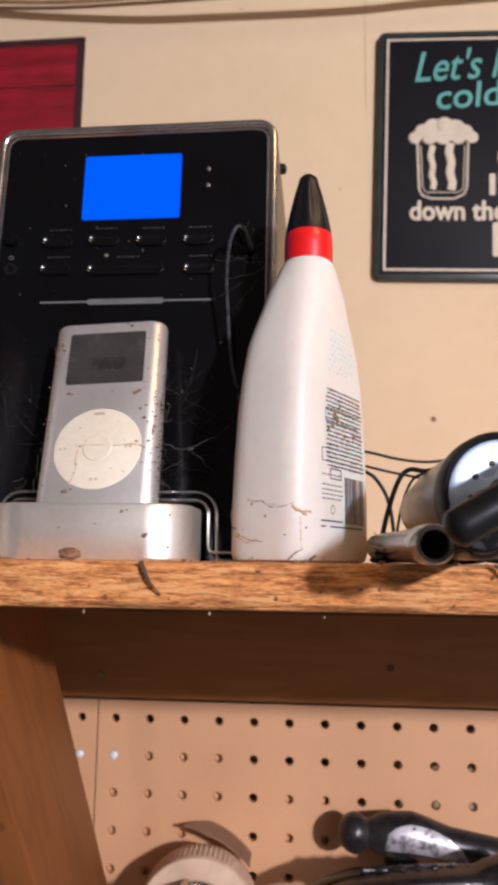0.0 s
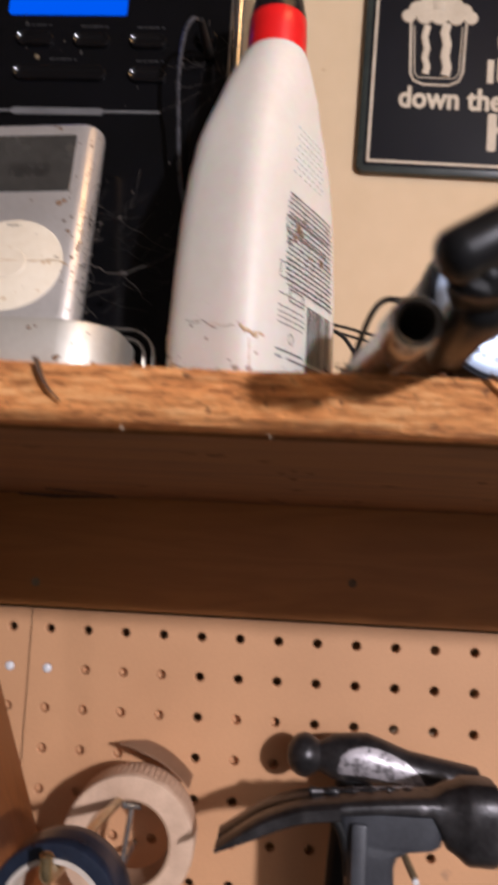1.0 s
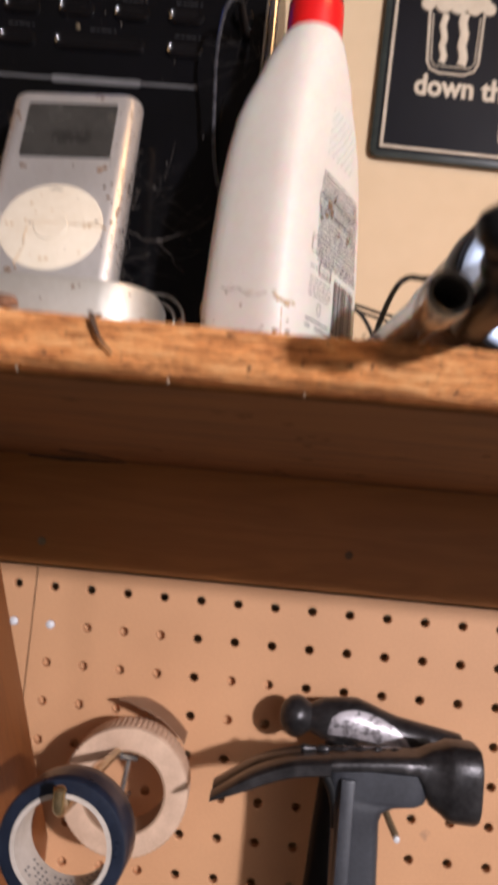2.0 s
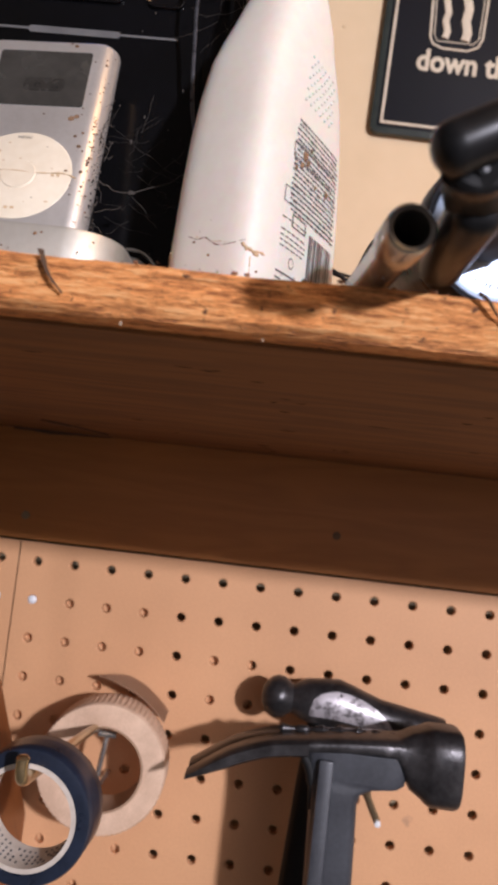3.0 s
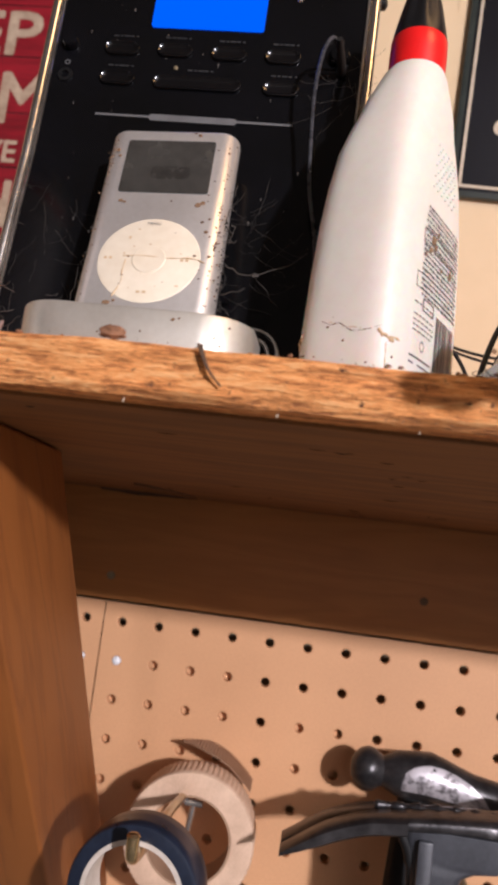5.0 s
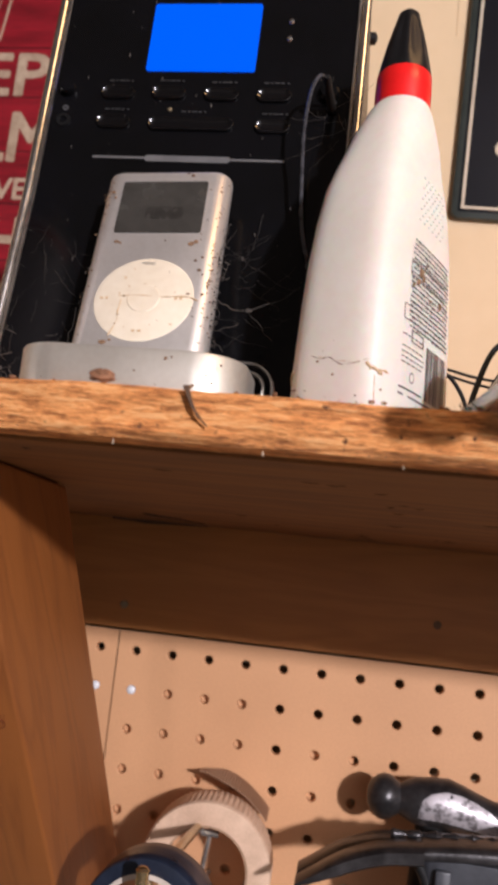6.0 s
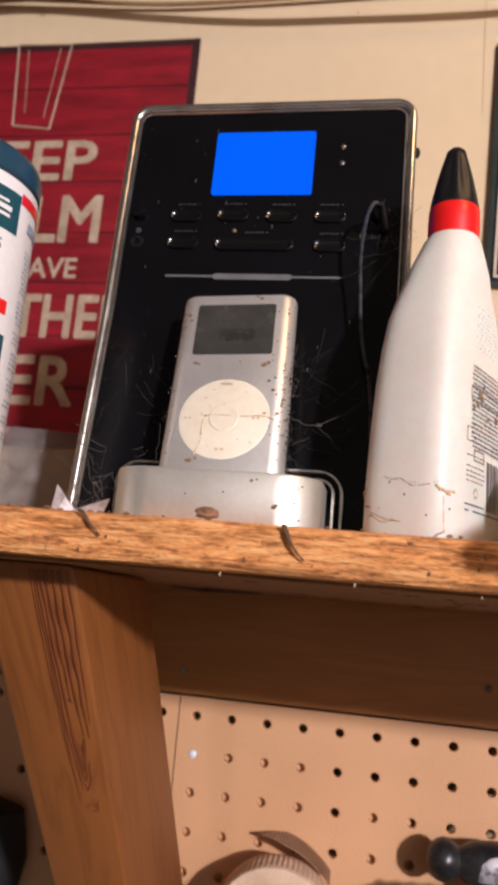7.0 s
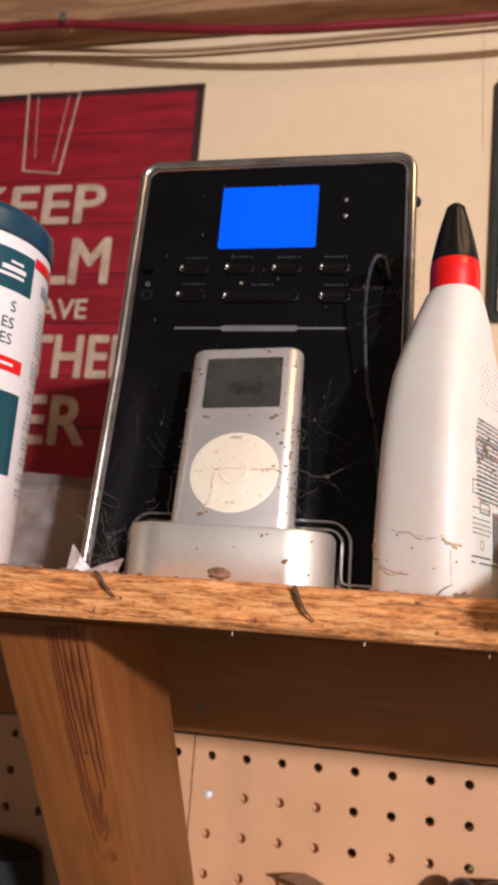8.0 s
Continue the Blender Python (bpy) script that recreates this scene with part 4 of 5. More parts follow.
def at_front(t, z, out=0.0):
    """A place on the rounded end that faces the shelf edge: t from 0 (its far corner) to 1 (the corner of the label side)."""
    _, cx, a, b = section(z)
    v = 1.9 * t - 0.95
    return Vector((cx, 0.288, z)) - AX_A * (a * (1 - abs(v) ** 4) ** 0.25 + out) + AX_B * (b * v)


def skin_bar(bm, u0, u1, z0, z1, out=0.00018, k=4):
    a = [bm.verts.new(skin(u0 + (u1 - u0) * i / k, z0, out)) for i in range(k + 1)]
    b = [bm.verts.new(skin(u0 + (u1 - u0) * i / k, z1, out)) for i in range(k + 1)]
    for i in range(k):
        bm.faces.new((a[i], a[i + 1], b[i + 1], b[i]))


rnd = random.Random(5)
bm = B()
z = 1.6765
while z > 1.6475:
    u0 = -0.50 + rnd.choice((0, 0, 0.03))
    while u0 < 0.55:
        w = rnd.uniform(0.02, 0.10)
        skin_bar(bm, u0, min(u0 + w, 0.6), z, z - rnd.choice((0.0006, 0.0007, 0.0009)), k=2)
        u0 += w + rnd.uniform(0.010, 0.022)
    z -= 0.00158
for z in (1.6445, 1.6408, 1.6390, 1.6374, 1.6358):
    u0 = -0.60
    while u0 < -0.12:
        w = rnd.uniform(0.04, 0.1)
        skin_bar(bm, u0, min(u0 + w, -0.1), z, z - 0.00038, k=1)
        u0 += w + 0.025
for z, w in ((1.6280, -0.10), (1.6260, 0.50)):
    skin_bar(bm, -0.62, w, z, z - 0.00055, k=3)
for u0, u1, z0, z1 in ((-0.42, -0.12, 1.6468, 1.6428), ):
    skin_bar(bm, u0, u0 + 0.02, z0, z1), skin_bar(bm, u1 - 0.02, u1, z0, z1), skin_bar(bm, u0, u1, z0, z0 - 0.0004), skin_bar(bm, u0, u1, z1 + 0.0004, z1)
for u0, u1, z0, z1 in ((-0.52, 0.45, 1.6690, 1.6640), (-0.60, 0.6, 1.6540, 1.6490)):
    skin_bar(bm, u0, u1, z0, z0 - 0.0003), skin_bar(bm, u0, u1, z1 + 0.0003, z1), skin_bar(bm, u0, u0 + 0.012, z0, z1)
part("label_print", bm, INK, bottle, "rows of unreadable black print", smooth=False)
u0 = -0.02
while u0 < 0.58:
    w = rnd.choice((0.010, 0.018, 0.03))
    bar = B()
    skin_bar(bar, u0, u0 + w, 1.6445, 1.6272, k=1)
    part("barcode_stripe", bar, INK, bottle, smooth=False)
    u0 += w + rnd.choice((0.010, 0.016, 0.024))
bm = B()
for k in range(20):
    a0, a1 = 2 * math.pi * k / 20, 2 * math.pi * (k + 1) / 20
    q = [(r * math.cos(a), r * math.sin(a)) for a, r in ((a0, 0.0017), (a1, 0.0017), (a1, 0.0014), (a0, 0.0014))]
    bm.faces.new([bm.verts.new(skin(-0.36 + x / 0.033, 1.6318 + y, 0.0002)) for x, y in q])
part("stamp", bm, INK, bottle, "small round printed stamp", smooth=False)
bm = B()
for i in range(9):
    for j in range(6):
        z = 1.700 - i * 0.0020
        u = -0.30 + j * 0.13 + (0.065 if i % 2 else 0) - i * 0.012
        blob(bm, skin(u, z, 0.0), (0.0006, 0.0006, 0.0006), 1, 1)
part("grip_dots", bm, BOTTLE, bottle, "raised grip dots")
bm = B()
for i in range(24):
    z = rnd.choice((1.6138, 1.6145, 1.6150, rnd.uniform(1.615, 1.640)))
    r = rnd.uniform(0.00012, 0.00042)
    blob(bm, at_front(rnd.uniform(0.02, 1.0), z), (r * 1.5, r * 0.4, r), i, 1)
for u, z, r in ((-0.30, 1.6665, 0.0014), (-0.22, 1.6650, 0.0010), (-0.35, 1.6630, 0.0011), (-0.45, 1.6610, 0.0008), (0.0, 1.6600, 0.0009), (0.28, 1.6610, 0.0013), (-0.15, 1.6700, 0.0007)):
    blob(bm, skin(u, z), (r, r * 0.5, r * 1.2), z * 900, 1)
for pts, r in ((((0.32, 1.6350), (0.42, 1.6338), (0.50, 1.6342), (0.62, 1.6318), (0.76, 1.6322), (0.86, 1.6335)), 0.00016), (((0.10, 1.6245), (0.22, 1.6225), (0.38, 1.6205), (0.52, 1.6200)), 0.00020), (((0.03, 1.6285), (0.06, 1.6300), (0.09, 1.6292)), 0.00050), (((0.04, 1.6262), (0.12, 1.6250), (0.18, 1.6248)), 0.00030), (((0.80, 1.6140), (0.86, 1.6160), (0.92, 1.6175)), 0.00040), (((0.96, 1.6140), (0.99, 1.6155)), 0.00050)):
    sweep(bm, smooth_path([at_front(t, z, -0.00005) for t, z in pts], 6), [r * (0.35 + 0.9 * rnd.random()) for _ in range(6 * (len(pts) - 1) + 1)], 5)
tagged(part("grime", bm, DIRT, bottle), "brown dirt specks and scratches", kind="stuff")
bm = B()
for t0, t1, z0, z1, r in ((0.84, 0.94, 1.6322, 1.6292, 0.0007), (0.86, 0.97, 1.6312, 1.6300, 0.0006), (0.90, 0.91, 1.6290, 1.6180, 0.0003), (0.16, 0.50, 1.6218, 1.6196, 0.0006), (0.02, 0.12, 1.6290, 1.6310, 0.0007), (0.03, 0.10, 1.6300, 1.6275, 0.0006), (0.40, 0.70, 1.6335, 1.6322, 0.0003)):
    line = [at_front(t0 + (t1 - t0) * k / 5, z0 + (z1 - z0) * k / 5 + rnd.gauss(0, 0.0004), -0.0002) for k in range(6)]
    sweep(bm, smooth_path(line, 4), [r * (0.4 + 0.7 * rnd.random()) for _ in range(21)], 5)
tagged(part("smudge", bm, STAIN, bottle), "tan smudges near the foot", kind="stuff")
bottle.location, bottle.scale = BOTTLE_AT, BOTTLE_SIZE

# ---- tool with a dial, on the shelf beside the bottle ----
tool = thing("caulking_gun", 0.064, 0.25, TOP, "black caulking gun with a pale drilled end plate, lying down", "caulking gun")
D = Matrix.Translation((0.0680, 0.2460, 1.6350)) @ look((0, 0, 0), (-0.20, 1.0, 0.0)).to_3x3().to_4x4() @ Matrix.Scale(1.05, 4)
part("barrel", lathe(B(), [(0.0100, -0.072), (0.0110, -0.070), (0.0150, -0.048), (0.0180, -0.022), (0.0194, -0.0055)], D, 48), BARREL, tool, "dull steel barrel")
part("rim", lathe(B(), [(0.0180, -0.0070), (0.0200, -0.0066), (0.0206, -0.004), (0.0208, 0.0012), (0.0198, 0.0030), (0.0182, 0.0014)], D, 48), BLACK, tool, "black rolled rim")
part("cradle", sweep(B(), [(0.0625, 0.261, 1.6228), (0.055, 0.290, 1.6220), (0.046, 0.325, 1.6204), (0.041, 0.345, 1.6194)], [0.0095, 0.0095, 0.0070, 0.0062], 16), STEEL, tool, "dark steel cradle")
dial = part("end_plate", lathe(B(), [(0.0001, 0.0022), (0.0075, 0.0022), (0.0160, 0.0025), (0.0180, 0.0020), (0.0184, 0.0008)], D, 48), DIAL, tool, "pale blue-grey steel end plate")
for k in range(5):
    a = radians(75 + 36 * k)
    part("drill_hole", lathe(B(), [(0.0001, 0.0028), (0.0010, 0.0028), (0.0011, 0.0018)], D @ Matrix.Translation((0.0112 * math.cos(a), 0.0112 * math.sin(a), 0)), 12), BLACK, dial)
bm = letters("MADE IN CHINA", 0.0015, Matrix(), 0.030, 0.0, align="CENTER")
for v in bm.verts:
    a = v.co.x / 0.0140
    v.co = D @ Vector(((0.0148 - v.co.y) * math.sin(a), -(0.0148 - v.co.y) * math.cos(a), 0.0029))
part("stamped_words", bm, STAMP, dial, smooth=False)
part("hub", ring_solid(B(), [(0.0050, 0.0036), (0.0056, 0.0036), (0.0060, 0.0020), (0.0048, 0.0020)], D, 32), BLACK, tool)
part("hub_cap", lathe(B(), [(0.0001, 0.0032), (0.0040, 0.0031), (0.0049, 0.0023)], D, 24), DIAL, tool)
H0, HD = Vector((0.0392, 0.1740, 1.6206)), Vector((0.866, 0.062, 0.496))
part("handle", sweep(B(), [H0 + HD * d for d in (-0.0014, -0.0010, 0, 0.0012, 0.003, 0.01, 0.03, 0.06, 0.09)], [0.0008, 0.0024, 0.0039, 0.0047, 0.0049, 0.0049, 0.0049, 0.0049, 0.0049], 28), BLACK, tool, "smooth black tubular handle")
part("bracket", sweep(B(), smooth_path([H0 + Vector((0.006, 0.003, -0.0005)), (0.0495, 0.190, 1.6222), (0.0555, 0.213, 1.6262), (0.0640, 0.239, 1.6315)], 5), [0.0056] * 5 + [0.0070] * 6 + [0.0078] * 5, 14, flat=0.8), RUBBER, tool, "dark linkage bracket")
part("casting", box(B(), 0.0455, 0.0560, 0.1900, 0.2320, 1.6142, 1.6255, 0.0040, 3), BLACK, tool, "black cast body behind the handle")
part("cheek", lathe(B(), [(0.0005, 0.0022), (0.0056, 0.0022), (0.0066, 0.0014), (0.0068, 0), (0.0066, -0.0014), (0.0056, -0.0022), (0.0005, -0.0022)], facing(0.0470, 0.1790, 1.6222), 32), BLACK, tool, "round black pivot cheek")
part("rivet", lathe(B(), [(0.0003, 0.0008), (0.0013, 0.0005), (0.0016, 0)], facing(0.0470, 0.1765, 1.6200), 12), BLACK, tool)
part("trigger", sweep(B(), [H0 + HD * d + Vector((0.004, 0.010, -0.0030)) for d in (0.006, 0.015, 0.04, 0.08)], [0.0018, 0.0026, 0.0026, 0.0026], 12), GREYH, tool, "grey trigger lever")
pipe = thing("steel_pipe", 0.036, 0.23, TOP, "short open steel pipe jutting over the shelf edge", "pipe")
PM = look((0.0396, 0.2035, 1.6184), (0.0292, 0.305, 1.6194)) @ pose(0, 0, 0, 180, 0, 0)
part("pipe_wall", ring_solid(B(), [(0.0041, 0.0), (0.0052, -0.0003), (0.0058, 0.0006), (0.0058, 0.012), (0.0050, 0.013), (0.0050, 0.085), (0.0040, 0.085)], PM, 32), ZINC, pipe, "shiny steel wall")
part("pipe_inside", lathe(B(), [(0.00405, 0.03), (0.0001, 0.03)], PM, 24, caps=False), BLACK, pipe)
for pts, r in (
    (((-0.01, 0.42, 1.684), (0.034, 0.42, 1.676), (0.051, 0.42, 1.672), (0.067, 0.42, 1.670), (0.080, 0.42, 1.671), (0.092, 0.42, 1.672), (0.12, 0.42, 1.640), (0.13, 0.42, TOP)), 0.0008),
    (((0.02, 0.36, 1.662), (0.031, 0.36, 1.657), (0.036, 0.36, 1.653), (0.041, 0.36, 1.644), (0.043, 0.355, 1.630), (0.043, 0.35, TOP + 0.0011)), 0.0009),
    (((0.0300, 0.275, TOP + 0.0010), (0.0330, 0.284, 1.6280), (0.0385, 0.290, 1.6440), (0.0432, 0.290, 1.6495), (0.0500, 0.285, 1.6485), (0.0590, 0.270, 1.6500)), 0.0010),
    (((0.026, 0.38, 1.664), (0.045, 0.385, 1.660), (0.060, 0.385, 1.657), (0.068, 0.385, 1.655), (0.078, 0.39, 1.652), (0.10, 0.40, 1.640), (0.11, 0.40, TOP + 0.001)), 0.0007),
    (((0.040, 0.33, TOP + 0.001), (0.045, 0.33, 1.640), (0.052, 0.33, 1.652), (0.062, 0.32, 1.648)), 0.0006)):
    solo("cable", sweep(B(), smooth_path(pts, 7), r, 8), RUBBER, "thin dusty black cable behind the bottle and caulking gun", "cable", at=(0.04, 0.36, TOP), group="cables")
bm = B()
for i in range(120):
    y = rnd.gauss(0.268, 0.009)
    lift = abs(rnd.gauss(0, 0.0038))
    r = rnd.uniform(0.0004, 0.0013) * (1 - min(0.6, lift * 70))
    blob(bm, (rnd.gauss(0.0305, 0.0013) + 0.35 * lift + 0.1 * (y - 0.268), y, TOP + 0.0004 + lift), (r * 1.3, r, r), i, 1)
for i in range(46):
    a = Vector((rnd.gauss(0.0305, 0.0016), rnd.gauss(0.266, 0.007), TOP + abs(rnd.gauss(0.003, 0.003))))
    sweep(bm, smooth_path([a, a + Vector((rnd.gauss(0, 0.0014), rnd.gauss(0, 0.001), rnd.uniform(-0.0005, 0.0022))), a + Vector((rnd.gauss(0, 0.0026), rnd.gauss(0, 0.001), rnd.uniform(0, 0.0032)))], 4), 0.00012, 4)
solo("dust_clump", bm, RUBBER, "dark clump of dust and fluff on the shelf", "dust", at=(0.0285, 0.262, TOP), kind="stuff")
cord = thing("hanging_cord", 0.070, 0.213, 1.60, "thin twisted black cord hanging over the shelf edge", "cord")
path = smooth_path([(0.0700, 0.2485, 1.6150), (0.0720, 0.2305, 1.6155), (0.0712, 0.2235, 1.6080), (0.0730, 0.2235, 1.5920), (0.0752, 0.2240, 1.5650), (0.0775, 0.2240, 1.5450), (0.0775, 0.2240, 1.5300), (0.0790, 0.2245, 1.5180), (0.0830, 0.2255, 1.5000), (0.0870, 0.2265, 1.46), (0.0880, 0.2275, 1.40)], 10)
part("strand", sweep(B(), [p + Vector((0.0003 * math.cos(i * 0.9), 0.0003 * math.sin(i * 0.9), 0)) for i, p in enumerate(path)], 0.00055, 7), RUBBER, cord)
part("clip", blob(B(), (0.0835, 0.2245, 1.4990), (0.0022, 0.002, 0.0040), 3, 2), CLEAR, cord, "clear plastic clip")

# ---- canister ----
CX, CY, CR = -0.1988, 0.2645, 0.033
can = thing("wipes_canister", CX, CY, TOP, "white wipes canister with teal and red label, dark teal cap", "canister")
M = pose(CX, CY, 0)
part("tub", lathe(B(), [(CR - 0.002, TOP + 0.0003), (CR, TOP + 0.002), (CR, 1.7425), (CR - 0.001, 1.7434)], M, 64), CANW, can, "white printed wall")
part("cap", lathe(B(), [(CR - 0.0005, 1.7436), (CR + 0.0004, 1.7442), (CR + 0.0004, 1.7515), (CR - 0.0006, 1.7545), (CR - 0.003, 1.7564), (CR - 0.008, 1.7574), (0.001, 1.7578)], M, 64), CAPT, can, "dark teal plastic cap")


def can_patch(bm, a0, a1, z0, z1, out=0.0003, k=14):
    """A label patch between two angles; 0 faces the viewer, positive turns right."""
    def at(a, z):
        return Vector((CX + (CR + out) * math.sin(radians(a)), CY - (CR + out) * math.cos(radians(a)), z))
    for i in range(k):
        b0, b1 = a0 + (a1 - a0) * i / k, a0 + (a1 - a0) * (i + 1) / k
        bm.faces.new([bm.verts.new(p) for p in (at(b0, z0), at(b1, z0), at(b1, z1), at(b0, z1))])
    return bm


part("teal_panel", can_patch(B(), 20, 81, 1.7205, 1.7372), CANT, can, "teal label panel")
part("red_band", can_patch(B(), 81.5, 150, 1.7345, 1.7388), RED, can)
bm = can_patch(B(), 50, 72, 1.7255, 1.7268, 0.0006)
can_patch(bm, 54, 73, 1.7280, 1.7300, 0.0006)
can_patch(bm, 60, 70, 1.7313, 1.7324, 0.0006, 4)
part("logo_bars", bm, CANW, can, "white bars of a logo", smooth=False)
part("red_tag", can_patch(B(), 20, 82, 1.6880, 1.6935), RED, can)
part("tag_bars", can_patch(B(), 50, 73, 1.6900, 1.6912, 0.0006), CANW, can, smooth=False)
part("photo_panel", can_patch(B(), 10, 84, 1.648, 1.6800), CANT, can, "dark picture panel")
for body, z in (("S", 1.7120), ("ES", 1.7050), ("ES", 1.6985)):
    bm = letters(body, 0.0046, Matrix(), bold=-0.004, align="RIGHT")
    for v in bm.verts:
        a = 69 + math.degrees(v.co.x / CR)
        v.co = Vector((CX + (CR + 0.0004) * math.sin(radians(a)), CY - (CR + 0.0004) * math.cos(radians(a)), z + v.co.y))
    part("label_letters", bm, CANT, can, smooth=False)
bm = B()
rnd = random.Random(8)
can_patch(bm, 93, 103, 1.7255, 1.7295, 0.0005, 5)
can_patch(bm, 105, 125, 1.7255, 1.7295, 0.0005, 5)
for z in np.arange(1.7170, 1.640, -0.0021):
    if rnd.random() < 0.75:
        a = 94 + rnd.choice((0, 0, 2))
        while a < 124:
            w = rnd.uniform(2, 5)
            can_patch(bm, a, a + w, z, z + 0.0006, 0.0005, 1)
            a += w + 1.5
part("small_print", bm, STAMP, can, "unreadable small print", smooth=False)

# cloudy plastic bag against the wall
bm = B()
rings = []
for i in range(25):
    z = TOP + 0.0005 + 0.064 * i / 24
    ring = []
    for k in range(96):
        a = 2 * math.pi * k / 96
        v = Vector((math.cos(a), math.sin(a), 0))
        fold = abs(noise.noise(v * 3.2 + Vector((0, 0, z * 55)))) + 0.5 * abs(noise.noise(v * 8 + Vector((0, 3, z * 120))))
        f = 1.06 - 0.26 * fold - 0.12 * (i / 24) ** 3
        ring.append((-0.246 + 0.084 * f * math.cos(a), 0.47 + 0.046 * f * math.sin(a), z + 0.004 * (i / 24) * noise.noise(Vector((a * 2, 2, 7)))))
    rings.append(ring)
solo("plastic_bag", loft(bm, rings), PALE, "cloudy crumpled plastic bag standing against the wall", "bag", at=(-0.246, 0.47, TOP))

# ---- wall things ----
poster = thing("poster", -0.375, 0.634, 1.70, "dark red plank-effect poster with cream lettering, pinned flat", "poster")
PX0, PX1, PZ0, PZ1 = -0.545, -0.2205, 1.702, 2.1155
z = PZ0
heights = [0.054, 0.050, 0.053, 0.051, 0.0535, 0.050, 0.052, 0.050]
for i, h in enumerate(heights):
    top = min(z + h, PZ1)
    part("printed_plank", box(B(), PX0, PX1 - 0.0055, 0.6338, 0.6362, z + 0.0008, top - (0.0006 if i < 7 else 0.0060)), POSTER, poster, smooth=False)
    z = top
part("sheet", box(B(), PX0 - 0.0022, PX1 + 0.0022, 0.6346, 0.6366, PZ0 - 0.0012, z + 0.0024), POSTER_GAP, poster, smooth=False)
W = pose(0, 0.6334, 0, 90, 0, 0)
for body, right, low, cap, width in (("KEEP", -0.3105, 1.966, 0.043, 0.152), ("CALM", -0.299, 1.901, 0.049, 0.160), ("HAVE", -0.3155, 1.864, 0.0205, 0.070), ("ANOTHER", -0.2590, 1.805, 0.043, 0.232), ("BEER", -0.3035, 1.740, 0.0475, 0.140)):
    part("lettering", letters(body, cap, W @ Matrix.Translation((right, low, 0)), width * 0.96, 0.0, align="RIGHT", heavy=0.03), CREAM, poster, smooth=False)
bm = B()
for a, b in (((-0.4105, 2.118), (-0.4040, 2.026)), ((-0.4040, 2.026), (-0.3640, 2.021)), ((-0.3640, 2.021), (-0.3525, 2.116)), ((-0.4105, 2.118), (-0.3525, 2.116)), ((-0.3990, 2.112), (-0.3930, 2.040)), ((-0.3640, 2.112), (-0.3720, 2.034))):
    sweep(bm, [(a[0], 0.6336, a[1]), (b[0], 0.6336, b[1])], 0.0010 if a[0] < -0.4 or a[1] < 2.05 or b[0] > -0.36 else 0.0004, 6)
part("glass_outline", bm, CREAM, poster, "cream outline of a tall glass")

sign = thing("tin_sign", 0.20, 0.632, 1.86, "black tin sign with cream border, lettering and a beer mug", "sign")
S = Matrix.Translation((0.0565, 0.6315, 1.8608)) @ pose(0, 0, 0, 0, 1.9, 0) @ pose(0, 0, 0, 90, 0, 0)
SW, SH = 0.300, 0.2415


def sign_plate(inset, depth, out):
    pts = [(x + SW / 2, y + SH / 2) for x, y in rounded(SW - 2 * inset, SH - 2 * inset, max(0.002, 0.007 - inset), 5)]
    return slab(B(), pts, depth, S @ Matrix.Translation((0, 0, out)), 0.0008)


part("rim", sign_plate(0, 0.005, 0.0012), SIGN_EDGE, sign, "dark greenish raised rim")
part("field", sign_plate(0.0052, 0.003, 0.0016), SIGN, sign, "black painted field")
bm = B()
for inset, a, b in ((0.0078, 0, 0.0022),):
    for x0, x1, y0, y1 in ((inset, SW - inset, inset, inset + b), (inset, SW - inset, SH - inset - b, SH - inset), (inset, inset + b, inset + b, SH - inset - b), (SW - inset - b, SW - inset, inset + b, SH - inset - b)):
        box(bm, x0, x1, y0, y1, 0.0014, 0.0021, m=S)
part("border_line", bm, CREAM2, sign, smooth=False)


def sign_text(body, u, v, cap, width, mat, bold=0.0, shear=0.0, spin=0.0):
    return part("lettering", letters(body, cap, S @ Matrix.Translation((u, v, 0.0025)) @ pose(0, 0, 0, 0, 0, spin), width, 0.0, shear, heavy=bold * 2.2), mat, sign, smooth=False)


sign_text("Let's have a", 0.034, 0.1895, 0.031, 0.150, TEAL, 0.004, 0.35, 3)
sign_text("cold one", 0.054, 0.1620, 0.026, 0.120, TEAL, 0.006, 0.15, 4)
sign_text("down the", 0.031, 0.0555, 0.0185, 0.082, CREAM2, 0.018)
sign_text("hatch", 0.1035, 0.0225, 0.031, 0.110, CREAM2, 0.018)
MU, MV = 0.0355, 0.0765
bm = B()


def sign_line(bm, pts, r):
    return sweep(bm, [S @ Matrix.Translation((MU, MV, 0.0020)) @ Vector((x, y, 0)) for x, y in pts], r, 5, flat=0.35)


sign_line(bm, [(0.001, 0.053), (0.003, 0.008), (0.006, 0.002), (0.014, -0.001), (0.034, -0.001), (0.042, 0.003), (0.045, 0.010), (0.046, 0.053)], 0.0010)
sign_line(bm, [(0.004, 0.050), (0.006, 0.010), (0.009, 0.005), (0.038, 0.005), (0.042, 0.010), (0.043, 0.050)], 0.0005)
part("mug_outline", bm, CREAM2, sign, "cream outline of a mug")
for pts, r in (([(0.0145, 0.050), (0.0125, 0.040), (0.0150, 0.030), (0.0135, 0.022), (0.0160, 0.014), (0.0145, 0.008)], 0.0030), ([(0.0300, 0.052), (0.0285, 0.044), (0.0310, 0.034), (0.0295, 0.024), (0.0320, 0.014), (0.0305, 0.007)], 0.0040)):
    part("beer_streak", sign_line(B(), pts, r), CREAM2, sign)
bm = B()
